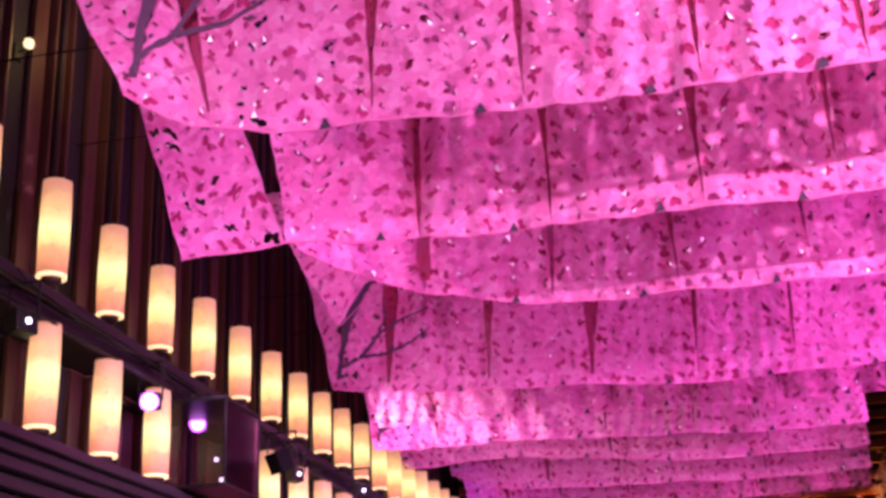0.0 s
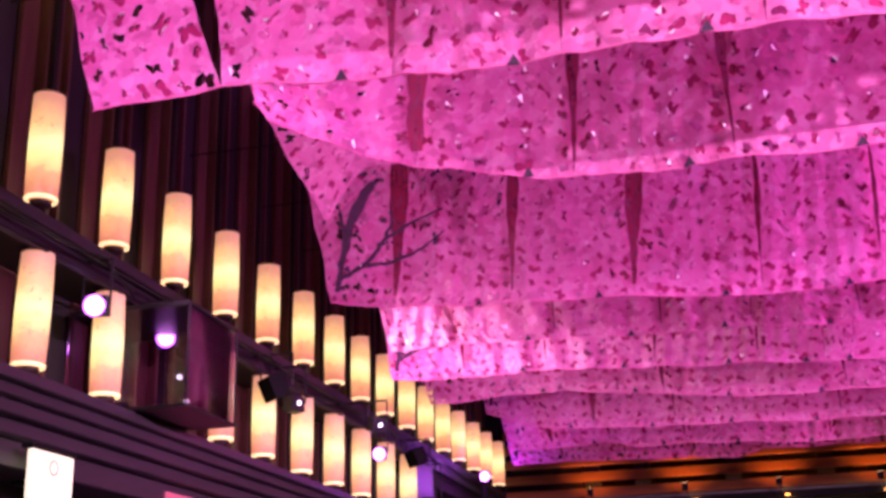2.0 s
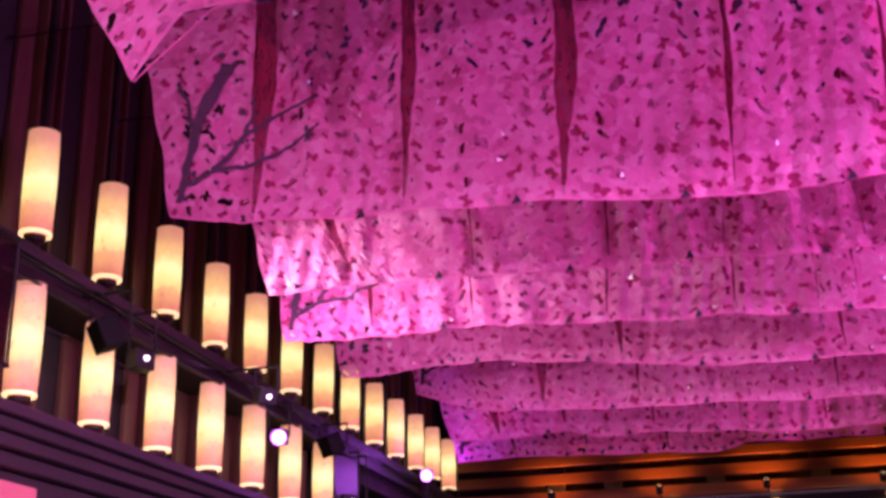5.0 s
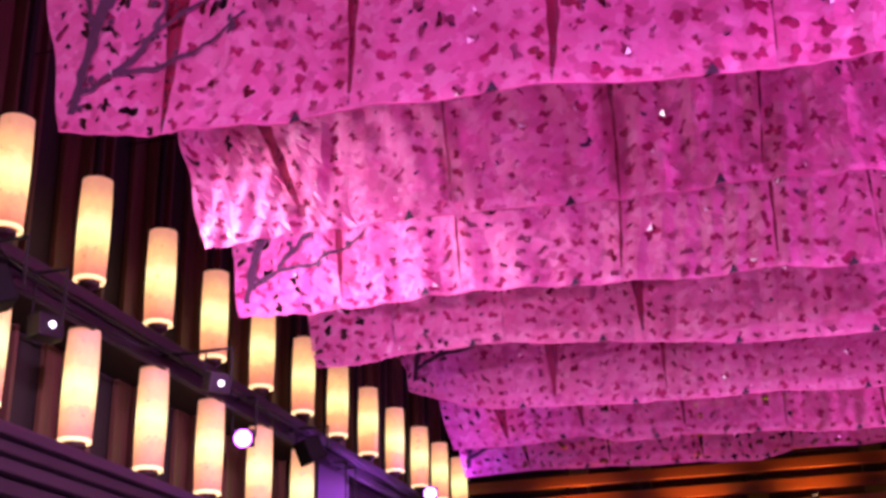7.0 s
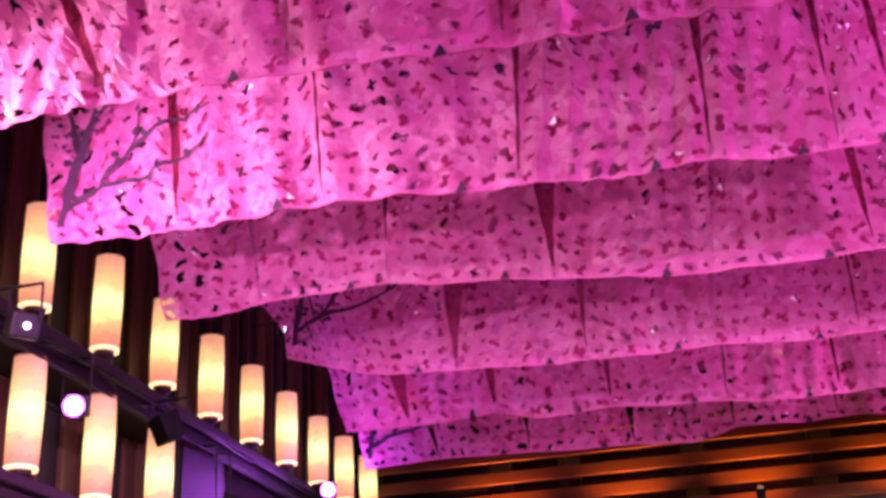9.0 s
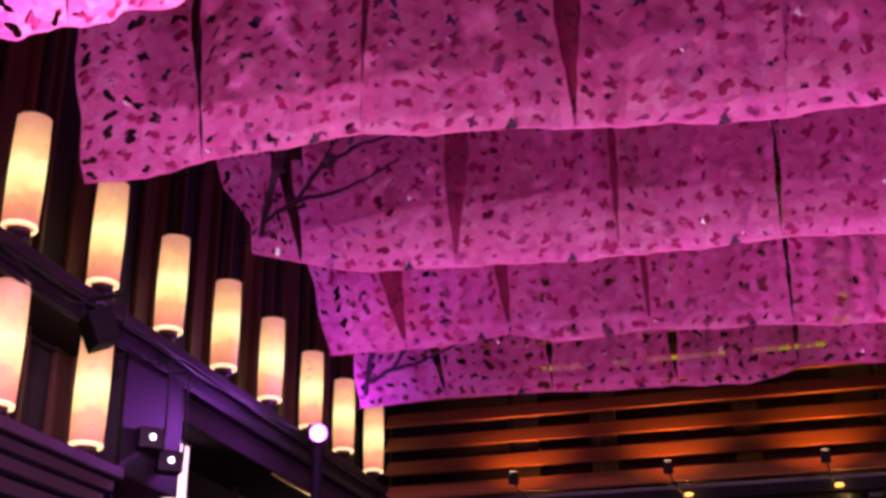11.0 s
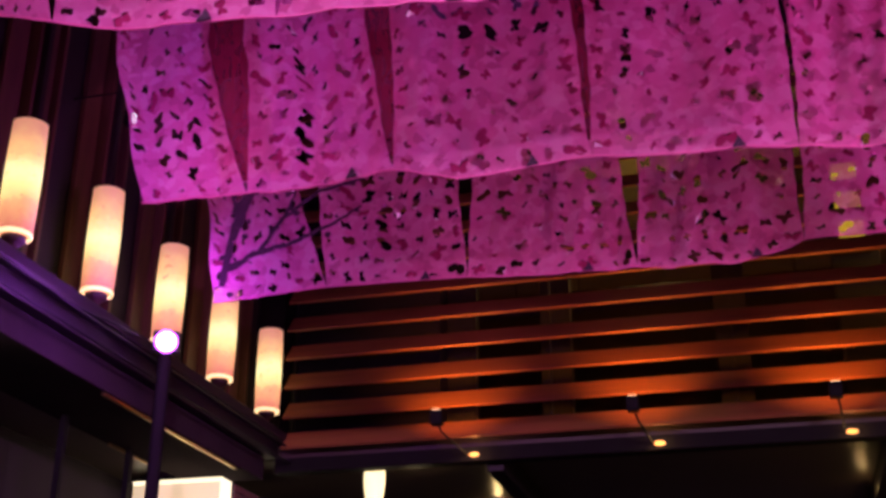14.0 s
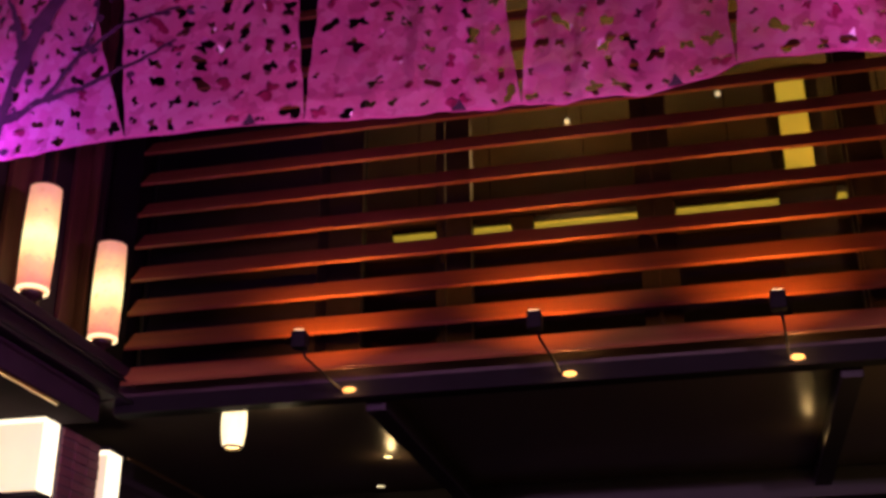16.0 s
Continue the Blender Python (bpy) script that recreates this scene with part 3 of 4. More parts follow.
def paper_lantern():
    t = thing("paper_lantern", "tall cylindrical paper lantern glowing warm yellow on the facade", "lantern", "paper lanterns on the facade")
    prof = [(0.098 + 0.006 * math.sin(math.pi * i / 14), LH * i / 14) for i in range(15)]
    part("shade", lathe(prof, 28), M_PAPER, t, "mottled glowing mulberry paper", True)
    part("rim", lathe([(0.0995, -0.004), (0.102, 0.012), (0.098, 0.02), (0.085, 0.004), (0.085, -0.004), (0.0995, -0.004)], 28), E_RIM, t, "bright lower rim", True)
    part("top_ring", lathe([(0.099, LH - 0.006), (0.101, LH + 0.006), (0.09, LH + 0.008)], 28), M_CAP, t, smooth=True)
    part("diffuser", lathe([(0.09, LH + 0.004), (0.04, LH + 0.004), (0.001, LH + 0.004)], 24), M_CREAM, t)
    part("foot", lathe([(0.07, -0.004), (0.068, -0.03), (0.05, -0.045), (0.03, -0.05), (0.028, -0.075), (0.001, -0.075)], 20), M_CAP, t, "dark turned wooden foot", True)
    part("bracket", boxm((-0.42, -0.012, -0.088), (0.02, 0.012, -0.066)), M_IRON, t)
    return t


lantern = paper_lantern()
first = True
UPPER = range(0, 20)
LOWER = [k for k in range(6, 20) if k != 13]
for foot, ks in ((FOOT_UP, UPPER), (FOOT_LOW, LOWER)):
    for k in ks:
        j = random.uniform(-0.006, 0.006)
        m = pose(j, -0.9 * k + j, foot + random.uniform(-0.008, 0.008), random.uniform(-0.5, 0.5), random.uniform(-0.5, 0.5), random.uniform(-4, 4))
        if first:
            lantern.matrix_basis, first = m, False
        else:
            copy_thing(lantern, m)
# boards, posts and thin battens behind the lanterns, bay by bay, with dark recesses between
BAY = (("board", -0.33, 0.15, 0.05, M_BOARD), ("board", 0.26, 0.19, 0.04, M_BOARD), ("batten", -0.215, 0.035, 0.09, M_BOARD),
       ("batten", 0.40, 0.035, 0.10, M_BOARD), ("post", 0.45, 0.05, 0.14, M_BEAM))
for low, high, bays in ((4.22, 8.1, range(0, 26)), (3.18, 3.98, range(6, 26))):
    for name, dy, wide, deep, mat in BAY:
        mesh = None
        for k in bays:
            if mesh is None:
                ob = part(name, boxm((0, -wide / 2, low), (deep, wide / 2, high), 0.006), mat, west)
                mesh = ob.data
            else:
                ob = new(name, mesh)
                ob.parent = west
            ob.location = (-0.418 + random.uniform(0, 0.012), -0.9 * k + dy * (0.95 if k == 0 else 1) - 0.10 * (k == 0), 0)

# ---------------------------------------------------------------- stage floods


def flood(x, y, z, aim, lit=None, label="", arm_to=4.1, size=1.0):
    t = thing("stage_flood", label or "black stage flood with a glaring violet lens on the ledge", "spotlight", "stage floods on the facade", (x, y, z))
    head = part("head", boxm((-0.085 * size, -0.05, -0.07 * size), (0.085 * size, 0.07 * size, 0.07 * size), 0.014), M_BLACK if size > 1 else M_GREY, t, "finned black housing")
    q = Vector(aim).to_track_quat("-Y", "Z").to_euler()
    head.rotation_euler = q
    r = 0.058 if lit is E_MAG else 0.021
    lens = part("lens", lathe([(r, 0.0), (r * 0.85, 0.012), (0.001, 0.016)], 20), lit or M_IRON, head, "glaring lens" if lit else "")
    lens.matrix_basis = pose(0, -0.052, 0, 90, 0, 0)
    # glowing ring stands for the violet halo round the lens
    if lit is E_MAG:
        glow = part("halo_ring", lathe([(0.070, 0.004), (0.059, -0.002)], 20), E_RING, head, "glowing ring for the violet halo round the lens")
        glow.matrix_basis = pose(0, -0.054, 0, 90, 0, 0)
    bm = bmesh.new()
    for s in (-1, 1):
        rod(bm, (s * 0.1 * size, 0, 0), (s * 0.1 * size, 0, arm_to - z), 0.008)
    rod(bm, (-0.1 * size, 0, arm_to - z), (0.1 * size, 0, arm_to - z), 0.01)
    part("yoke", bm, M_IRON, t)
    part("arm", rod(bmesh.new(), (0, 0, arm_to - z), (-0.3 - x, 0, arm_to - z), 0.012), M_IRON, t)
    return t


S = (0.35, -1, -0.25)
flood(0.05, -6.73, 3.78, S, E_MAG)
flood(0.06, -12.89, 3.79, S, E_MAG)
flood(0.0, -11.78, 3.855, S, E_MAG, "violet stage flood glowing inside the glass case")
flood(0.18, -9.66, 3.76, (1, -0.35, 0.1), E_WHITE, "black stage flood with a pale narrow lens glint")
flood(0.10, -14.87, 3.83, (1, -0.35, 0.1), E_WHITE, "black stage flood with a pale narrow lens glint")
flood(0.08, -4.77, 3.46, (0.8, -0.8, 0.1), E_WHITE, "small black stage flood with a pale lens", 3.98)
flood(0.08, -4.50, 3.37, (0.8, -0.8, 0.1), E_WHITE, "small black stage flood with a pale lens", 3.98)
flood(0.42, -7.97, 3.86, (0.8, -0.6, -0.3), E_WHITE, "small black stage flood on a bracket, pale lens")
flood(0.20, -10.14, 3.82, (0.7, 0.7, 0.45), None, "black boxy stage flood hung before a lantern, turned away", 4.1, 1.45)
flood(0.20, -5.66, 3.90, (0.7, 0.7, 0.45), None, "black boxy stage flood hung before a lantern, turned away", 4.1, 1.45)


def stand_flood():
    t = thing("flood_stand", "violet stage flood on a tall black pole", "spotlight", "", (0.24, -2.21, 0))
    part("pole", rod(bmesh.new(), (0, 0, 0), (0, 0, 4.04), 0.042, 12), M_BLACK, t)
    part("base", lathe([(0.22, 0), (0.22, 0.015), (0.05, 0.04), (0.04, 0.08), (0.001, 0.08)], 20), M_IRON, t)
    head = part("head", boxm((-0.085, -0.05, -0.07), (0.085, 0.07, 0.07), 0.014), M_GREY, t)
    head.matrix_basis = Matrix.Translation((0, 0, 4.13)) @ Vector((0.5, -1, -0.3)).to_track_quat("-Y", "Z").to_matrix().to_4x4()
    lens = part("lens", lathe([(0.062, 0.0), (0.05, 0.012), (0.001, 0.016)], 20), E_MAG, head, "glaring violet lens")
    lens.matrix_basis = pose(0, -0.052, 0, 90, 0, 0)
    # violet halo drawn as a glowing ring round this lens too
    glow = part("halo_ring", lathe([(0.074, 0.004), (0.063, -0.002)], 20), E_RING, head, "glowing ring for the violet halo round the lens")
    glow.matrix_basis = pose(0, -0.054, 0, 90, 0, 0)


stand_flood()


def sagging_cable(y0, y1, z0, z1, sag, x=0.12):
    bm = bmesh.new()
    pts = [(x + 0.02 * math.sin(5 * k), y0 + (y1 - y0) * k / 14, z0 + (z1 - z0) * k / 14 - sag * math.sin(math.pi * k / 14)) for k in range(15)]
    prev = None
    for px, py, pz in pts:
        cur = [bm.verts.new((px + 0.009 * math.cos(a), py, pz + 0.009 * math.sin(a))) for a in (0, 1.047, 2.094, 3.1416, 4.189, 5.236)]
        for e in range(6 if prev else 0):
            bm.faces.new((prev[e], prev[(e + 1) % 6], cur[(e + 1) % 6], cur[e]))
        prev = cur
    tagged(mesh_ob("cable", bm, M_IRON), "black power cable looped along the lantern ledge", "cable", "power cables on the ledge")


for y0, y1, z0, z1, sag in ((-15.0, -12.9, 4.14, 4.10, 0.10), (-12.9, -11.9, 4.10, 4.12, 0.16), (-11.9, -10.1, 4.12, 4.10, 0.08), (-10.1, -8.0, 4.10, 4.10, 0.14),
                            (-8.0, -6.7, 4.10, 4.12, 0.10), (-6.7, -5.6, 4.12, 4.10, 0.15), (-5.6, -2.4, 4.10, 4.12, 0.06)):
    sagging_cable(y0, y1, z0, z1, sag)


def wall_lamp(y, z):
    t = thing("wall_lamp", "small warm wall lamp high on the timber facade", "lamp", "", (-0.30, y, z))
    part("bulb", lathe([(0.001, -0.045), (0.03, -0.03), (0.04, 0), (0.03, 0.03), (0.001, 0.045)], 14), E_LAMP, t, smooth=True)
    part("arm", rod(bmesh.new(), (-0.09, 0, -0.06), (0, 0, -0.045), 0.01), M_IRON, t)
    part("plate", boxm((-0.09, -0.05, -0.12), (-0.075, 0.05, 0.0), 0.004), M_IRON, t)


# white box added on a post, stands for a light farther off
def led_lamp(y, z):
    t = thing("led_lamp", "small white glowing box standing for a white light farther off", "lamp", "", (-0.26, y, z))
    part("lens", boxm((0.0, -0.025, -0.035), (0.012, 0.025, 0.035), 0.004), E_WHITE, t, "white glowing face")
    part("body", boxm((-0.05, -0.045, -0.06), (-0.001, 0.045, 0.06), 0.006), M_BLACK, t)


led_lamp(-2.10, 5.91)
wall_lamp(-14.41, 6.14)
point("wall_lamp_light", (0.25, -13.9, 6.45), 11, (1.0, 0.66, 0.2), 0.05)

# ---------------------------------------------------------------- boxes and signs on the west facade


def display_box(y0, y1, x1, z0, z1, label):
    t = thing("sign_box", label, "box", "", (0, (y0 + y1) / 2, z0))
    h, d = z1 - z0, (y1 - y0) / 2
    part("body", boxm((-0.38, -d, 0), (x1, d, h), 0.008), M_BOX, t)
    bm = bmesh.new()
    e = 0.018
    for sy in (-d - 0.004, d + 0.004):
        add_box(bm, (x1 - e, sy - e / 2, 0), (x1 + 0.004, sy + e / 2, h))
    add_box(bm, (x1 - e, -d, h - e), (x1 + 0.004, d, h + 0.004))
    add_box(bm, (x1 - e, -d, -0.004), (x1 + 0.004, d, e))
    part("edge_trim", bm, M_IRON, t)


def glass_case(y0, y1, x1, z0, z1):
    t = thing("glass_case", "projecting tinted glass case between the lanterns", "case", "", (0, (y0 + y1) / 2, z0))
    h, d = z1 - z0, (y1 - y0) / 2
    for lo, hi in (((-0.36, -d, 0.02), (x1 - 0.01, -d + 0.008, h - 0.02)), ((-0.36, d - 0.008, 0.02), (x1 - 0.01, d, h - 0.02)), ((x1 - 0.008, -d + 0.01, 0.02), (x1, d - 0.01, h - 0.02))):
        pane = part("pane", boxm(lo, hi), M_CASE if hi[1] < 0 else M_CASE_SIDE, t, "violet-tinted glass pane")
        pane.visible_shadow = False
    for y in (-d, d - 0.012):
        part("corner_post", boxm((x1 + 0.001, y, 0), (x1 + 0.013, y + 0.012, h)), M_IRON, t)
    part("base", boxm((-0.36, -d - 0.01, -0.005), (x1 + 0.014, d + 0.01, 0.016), 0.004), M_IRON, t)
    part("top", boxm((-0.36, -d - 0.01, h - 0.016), (x1 + 0.014, d + 0.01, h + 0.012), 0.004), M_IRON, t)
    for y, z in ((0.10, 0.24), (0.22, 0.10)):
        part("led", lathe([(0.001, -0.018), (0.016, -0.008), (0.018, 0.004), (0.001, 0.018)], 10), E_WHITE, t, "tiny white lamp").location = (x1 - 0.14, y - 0.3, z)


glass_case(-12.50, -11.72, 0.52, 3.18, 3.88)
display_box(-5.0, -4.22, 0.0, 3.20, 3.985, "dark boxed-out cabinet beside the last lower lantern")


def lit_sign(x, y0, y1, z0, z1, label, emblem=False):
    t = thing("lit_sign", label, "sign", "", (x, (y0 + y1) / 2, z0))
    d, h = (y1 - y0) / 2, z1 - z0
    part("face", boxm((-0.02, -d, 0), (0.02, d, h), 0.006), E_SIGN, t, "cream lit acrylic face")
    part("top_frame", boxm((-0.05, -d - 0.02, h), (0.025, d + 0.02, h + 0.03)), M_IRON, t)
    part("bottom_frame", boxm((-0.05, -d - 0.02, -0.03), (0.025, d + 0.02, 0)), M_IRON, t)
    if emblem:
        part("emblem", lathe([(0.05, 0), (0.05, 0.004), (0.034, 0.004), (0.034, 0)], 16), E_PRINT, t, "pale grey round emblem").matrix_basis = pose(0.021, 0, h * 0.7, 90, 0, 90)
    part("bracket", boxm((-0.25, -0.02, h * 0.4), (-0.02, 0.02, h * 0.5)), M_IRON, t)


lit_sign(-0.35, -3.74, -3.42, 3.20, 3.76, "tall cream lit sign panel with a dark frame")
lit_sign(0.03, -13.44, -13.0, 2.50, 2.79, "square white lit sign under the cornice", True)


def poster(y0, y1, z1):
    t = thing("poster", "backlit pink poster with dark brush strokes under the cornice", "poster", "", (-0.10, (y0 + y1) / 2, z1 - 0.8))
    d = (y1 - y0) / 2
    part("sheet", boxm((-0.019, -d, 0), (0.006, d, 0.8)), E_POSTER, t, "backlit pink sheet")
    bm = bmesh.new()
    for i in range(5):
        a = random.uniform(-d * 0.7, d * 0.3)
        add_box(bm, (0.0065, a, 0.62 - 0.13 * i), (0.009, a + d * 0.5, 0.64 - 0.13 * i))
    part("stroke", bm, M_INKRED, t)


poster(-11.46, -10.36, 2.79)

# the open corner shop near the passage: fascia, brass reflection strips, light boxes, brick piers
structure("fascia", boxm((-0.75, -5.0, 3.80), (-0.10, 0.26, 3.985), 0.008), M_MATT, "dark fascia board above the corner shop", "fascia")
structure("shop_wall", boxm((-1.55, -5.0, 0), (-1.35, 0.82, 3.98)), M_WALL, "dark back wall of the corner shop", "wall")
structure("shop_ceiling", boxm((-1.35, -5.0, 3.86), (-0.752, 0.82, 3.98)), M_SOFFIT, "dark ceiling of the corner shop", "ceiling")
structure("shop_partition", boxm((-1.35, -5.0, 0), (-0.45, -4.2, 3.79)), M_WALL, "dark partition of the corner shop", "wall")
structure("shop_counter", boxm((-1.35, -3.4, 0), (-0.60, 0.02, 3.0), 0.02), M_FASCIA, "dark panelled front of the corner shop", "wall")
# strips added in brass for streaks of light-box light on the fascia
for x, y0, y1, z in ((-0.12, -2.3, -0.25, 3.788), (-0.70, -1.17, -0.41, 3.78), (-0.34, 1.2, 3.4, 3.80)):
    structure("trim", boxm((x - 0.012, y0, z - 0.012), (x + 0.012, y1, z + 0.008), 0.003), M_BRASS, "thin brass strip standing for the light reflected along the fascia edge", "trim")
# fill lamp added before the light box to brighten the brass strips
point("light_box_fill", (-0.55, -0.35, 3.45), 1.3, (1.0, 0.82, 0.5), 0.08)
for yb in (-1.0, -1.9):
    structure("trim", boxm((-0.66, yb, 3.0), (-0.62, yb + 0.05, 3.80)), M_IRON, "slim black window post of the corner shop", "trim")


def light_box(x0, x1, y0, y1, z0, z1):
    t = thing("light_box", "cream lit acrylic light box at the corner shop", "sign", "cream light boxes", ((x0 + x1) / 2, (y0 + y1) / 2, z0))
    w, d, h = (x1 - x0) / 2, (y1 - y0) / 2, z1 - z0
    part("body", boxm((-w, -d, 0), (w, d, h), 0.006), E_BOX, t, "soft cream acrylic")
    bm = bmesh.new()
    add_box(bm, (-w, -d - 0.004, h - 0.03), (w, -d - 0.001, h))
    add_box(bm, (w + 0.001, -d, 0), (w + 0.004, d, h))
    part("bright_edge", bm, E_DISPLAY, t, "brighter edge where the tube sits")
    part("cap", boxm((-w - 0.01, -d - 0.008, h + 0.001), (w + 0.01, d + 0.008, h + 0.03)), M_IRON, t)
    part("foot", boxm((-w - 0.01, -d - 0.008, -0.04), (w + 0.01, d + 0.008, -0.001)), M_IRON, t)
    part("leg", boxm((-0.03, -0.03, -z0), (0.03, 0.03, -0.04)), M_IRON, t)


light_box(-1.15, -0.37, 0.04, 0.235, 3.30, 3.795)
light_box(-0.72, -0.30, 0.82, 1.03, 2.90, 3.76)


def brick_pier(x1, y0, y1, rows):
    pier = structure("brick_pier", boxm((-0.74, y0, 0), (x1, y1, 3.79)), M_MORTAR, "dark brick pier of the corner shop", "pier")
    n = max(1, round((y1 - y0) / 0.2))
    w = (y1 - y0) / n
    mesh = None
    for r in range(rows):
        for c in range(n):
            if mesh is None:
                ob = part("brick", boxm((0, -w / 2 + 0.006, -0.027), (0.014, w / 2 - 0.006, 0.027), 0.004), M_BRICK, pier)
                mesh = ob.data
            else:
                ob = new("brick", mesh)
                ob.parent = pier
            ob.location = (x1 + random.uniform(-0.003, 0.003), y0 + w * (c + 0.5), 3.755 - 0.066 * r)


brick_pier(-0.36, 0.26, 0.80, 16)
brick_pier(-0.42, -4.18, -3.78, 14)

# ---------------------------------------------------------------- fabric banners
TOP = 5.78


def wing_hole(rng, n=16):
    """A butterfly-like outline round the origin, about one unit across, n corners; the two wings differ."""
    near, far, tilt, notch = rng.uniform(0.45, 1.1), rng.uniform(0.45, 1.1), rng.uniform(-0.6, 0.6), rng.uniform(0.0, 0.14)
    pts = []
    for i in range(n):
        a = 2 * math.pi * i / n
        wing = near if math.cos(a) > 0 else far
        r = 0.20 + 0.27 * wing * abs(math.cos(a)) ** 0.8 * (1 + 0.4 * math.sin(a + tilt)) - notch * math.cos(4 * a) + rng.uniform(-0.035, 0.035)
        r = max(0.09, r)
        pts.append((r * math.cos(a), r * math.sin(a)))
    return pts


def cut_panel(rng, nx, nz, place, density, hole_shade, sparkle):
    """A cloth panel of cells, most with a die-cut wing-shaped hole and a small flap bent out of it. place(u, v) gives the cloth's point."""
    bm = bmesh.new()
    cache = {}
    ph = [rng.uniform(0, 6.28) for _ in range(4)]

    def warp(u, v):
        # pulls the rows and columns of cells out of line, but keeps the panel's rim
        e, f = 4 * u * (1 - u), 4 * v * (1 - v)
        return (u + e * (0.045 * math.sin(9 * v + ph[0] + 3 * u) + 0.02 * math.sin(23 * v + ph[1])),
                v + f * (0.035 * math.sin(8 * u + ph[2] + 4 * v) + 0.018 * math.sin(19 * u + ph[3])))


    def vert(u, v):
        key = (round(u * 4096), round(v * 4096))
        if key not in cache:
            cache[key] = bm.verts.new(place(*warp(u, v)))
        return cache[key]

    for i in range(nx):
        for k in range(nz):
            u0, v0, du, dv = i / nx, k / nz, 1 / nx, 1 / nz
            ring = [(u0 + du * s / 4, v0) for s in range(4)] + [(u0 + du, v0 + dv * s / 4) for s in range(4)]
            ring += [(u0 + du * (1 - s / 4), v0 + dv) for s in range(4)] + [(u0, v0 + dv * (1 - s / 4)) for s in range(4)]
            outer = [vert(*p) for p in ring]
            if rng.random() > density:
                mid = vert(u0 + du / 2, v0 + dv / 2)
                for s in range(16):
                    bm.faces.new((outer[s], outer[(s + 1) % 16], mid))
                continue
            size = rng.choice((0.40, 0.52, 0.64, 0.76, 0.88, 1.02))
            turn = rng.uniform(0, 2 * math.pi)
            room = max(0.02, 0.5 - size * 0.5)
            cx, cz = u0 + du * (0.5 + rng.uniform(-room, room)), v0 + dv * (0.5 + rng.uniform(-room, room))
            inner, start = [], None
            skew = rng.uniform(0.6, 1.0)
            for x, z in wing_hole(rng):
                z *= skew
                a, b = x * math.cos(turn) - z * math.sin(turn), x * math.sin(turn) + z * math.cos(turn)
                inner.append((cx + a * size * du, cz + b * size * dv))
            # start where the angle matches the ring's first corner, so that the quads do not twist
            want = math.atan2(v0 - cz, (u0 - cx) * dv / du)
            best = min(range(16), key=lambda s: abs((math.atan2(inner[s][1] - cz, (inner[s][0] - cx) * dv / du) - want + math.pi) % (2 * math.pi) - math.pi))
            inner = inner[best:] + inner[:best]
            iv = [bm.verts.new(place(*warp(*p))) for p in inner]
            for s in range(16):
                bm.faces.new((outer[s], outer[(s + 1) % 16], iv[(s + 1) % 16], iv[s]))
            # crimson patch fills the hole, the shaded banner behind put into its colour
            if rng.random() < hole_shade:
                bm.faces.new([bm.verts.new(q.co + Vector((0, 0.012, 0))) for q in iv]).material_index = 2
            if rng.random() < 0.8:
                # some flaps are near-white, sparkling highlights put into their colour
                bright = rng.random() < sparkle
                s, far = rng.randrange(16), 1.7 if bright else 1.0
                a, b = iv[s], iv[(s + 3) % 16]
                tip = (a.co + b.co) / 2 + Vector((rng.uniform(-0.012, 0.012) * far, -rng.uniform(0.008, 0.03), rng.uniform(-0.018, 0.018) * far))
                bm.faces.new((bm.verts.new(a.co), bm.verts.new(b.co), bm.verts.new(tip))).material_index = 1 if bright else 0
    return bm


BRANCH = [((0.26, 0.95), (0.10, 0.62), (0.03, 0.32), (0.0, 0.05)), ((0.02, 0.16), (0.21, 0.25), (0.36, 0.45), (0.58, 0.58), (0.84, 0.64)),
          ((0.21, 0.25), (0.44, 0.27), (0.66, 0.35), (0.84, 0.46)), ((0.36, 0.45), (0.42, 0.58), (0.42, 0.72)), ((0.05, 0.5), (0.0, 0.72), (-0.08, 0.88))]


def branch_print(place_xz, scale, rng):
    """Flat branch applique: tapering ribbons with side buds, a few millimetres before the cloth."""
    bm = bmesh.new()
    for n, line in enumerate(BRANCH):
        pts = []
        for a, b in zip(line, line[1:]):
            for s in range(6):
                f = s / 6
                pts.append((a[0] + (b[0] - a[0]) * f + rng.uniform(-0.006, 0.006), a[1] + (b[1] - a[1]) * f + rng.uniform(-0.006, 0.006)))
        pts.append(line[-1])
        w0 = (0.050, 0.024, 0.019, 0.013, 0.020)[n]
        prev = None
        for i, (x, z) in enumerate(pts):
            q = pts[min(i + 1, len(pts) - 1)]
            p = pts[max(i - 1, 0)]
            d = Vector((q[0] - p[0], q[1] - p[1])).normalized()
            w = w0 * (1 - 0.65 * i / len(pts)) * rng.uniform(0.8, 1.2)
            cur = (bm.verts.new(place_xz(x * scale - d.y * w, z * scale + d.x * w)), bm.verts.new(place_xz(x * scale + d.y * w, z * scale - d.x * w)))
            if prev:
                bm.faces.new((prev[0], prev[1], cur[1], cur[0]))
            prev = cur
        for i in range(14 if n == 0 else 5):
            x, z = rng.choice(pts)
            x, z, r = x + rng.uniform(-0.07, 0.07), z + rng.uniform(-0.07, 0.07), rng.uniform(0.012, 0.03)
            bm.faces.new([bm.verts.new(place_xz((x + r * rng.uniform(0.6, 1.1) * math.cos(a)) * scale, (z + r * rng.uniform(0.6, 1.1) * math.sin(a)) * scale)) for a in (0, 1.05, 2.1, 3.15, 4.2, 5.25)])
    return bm


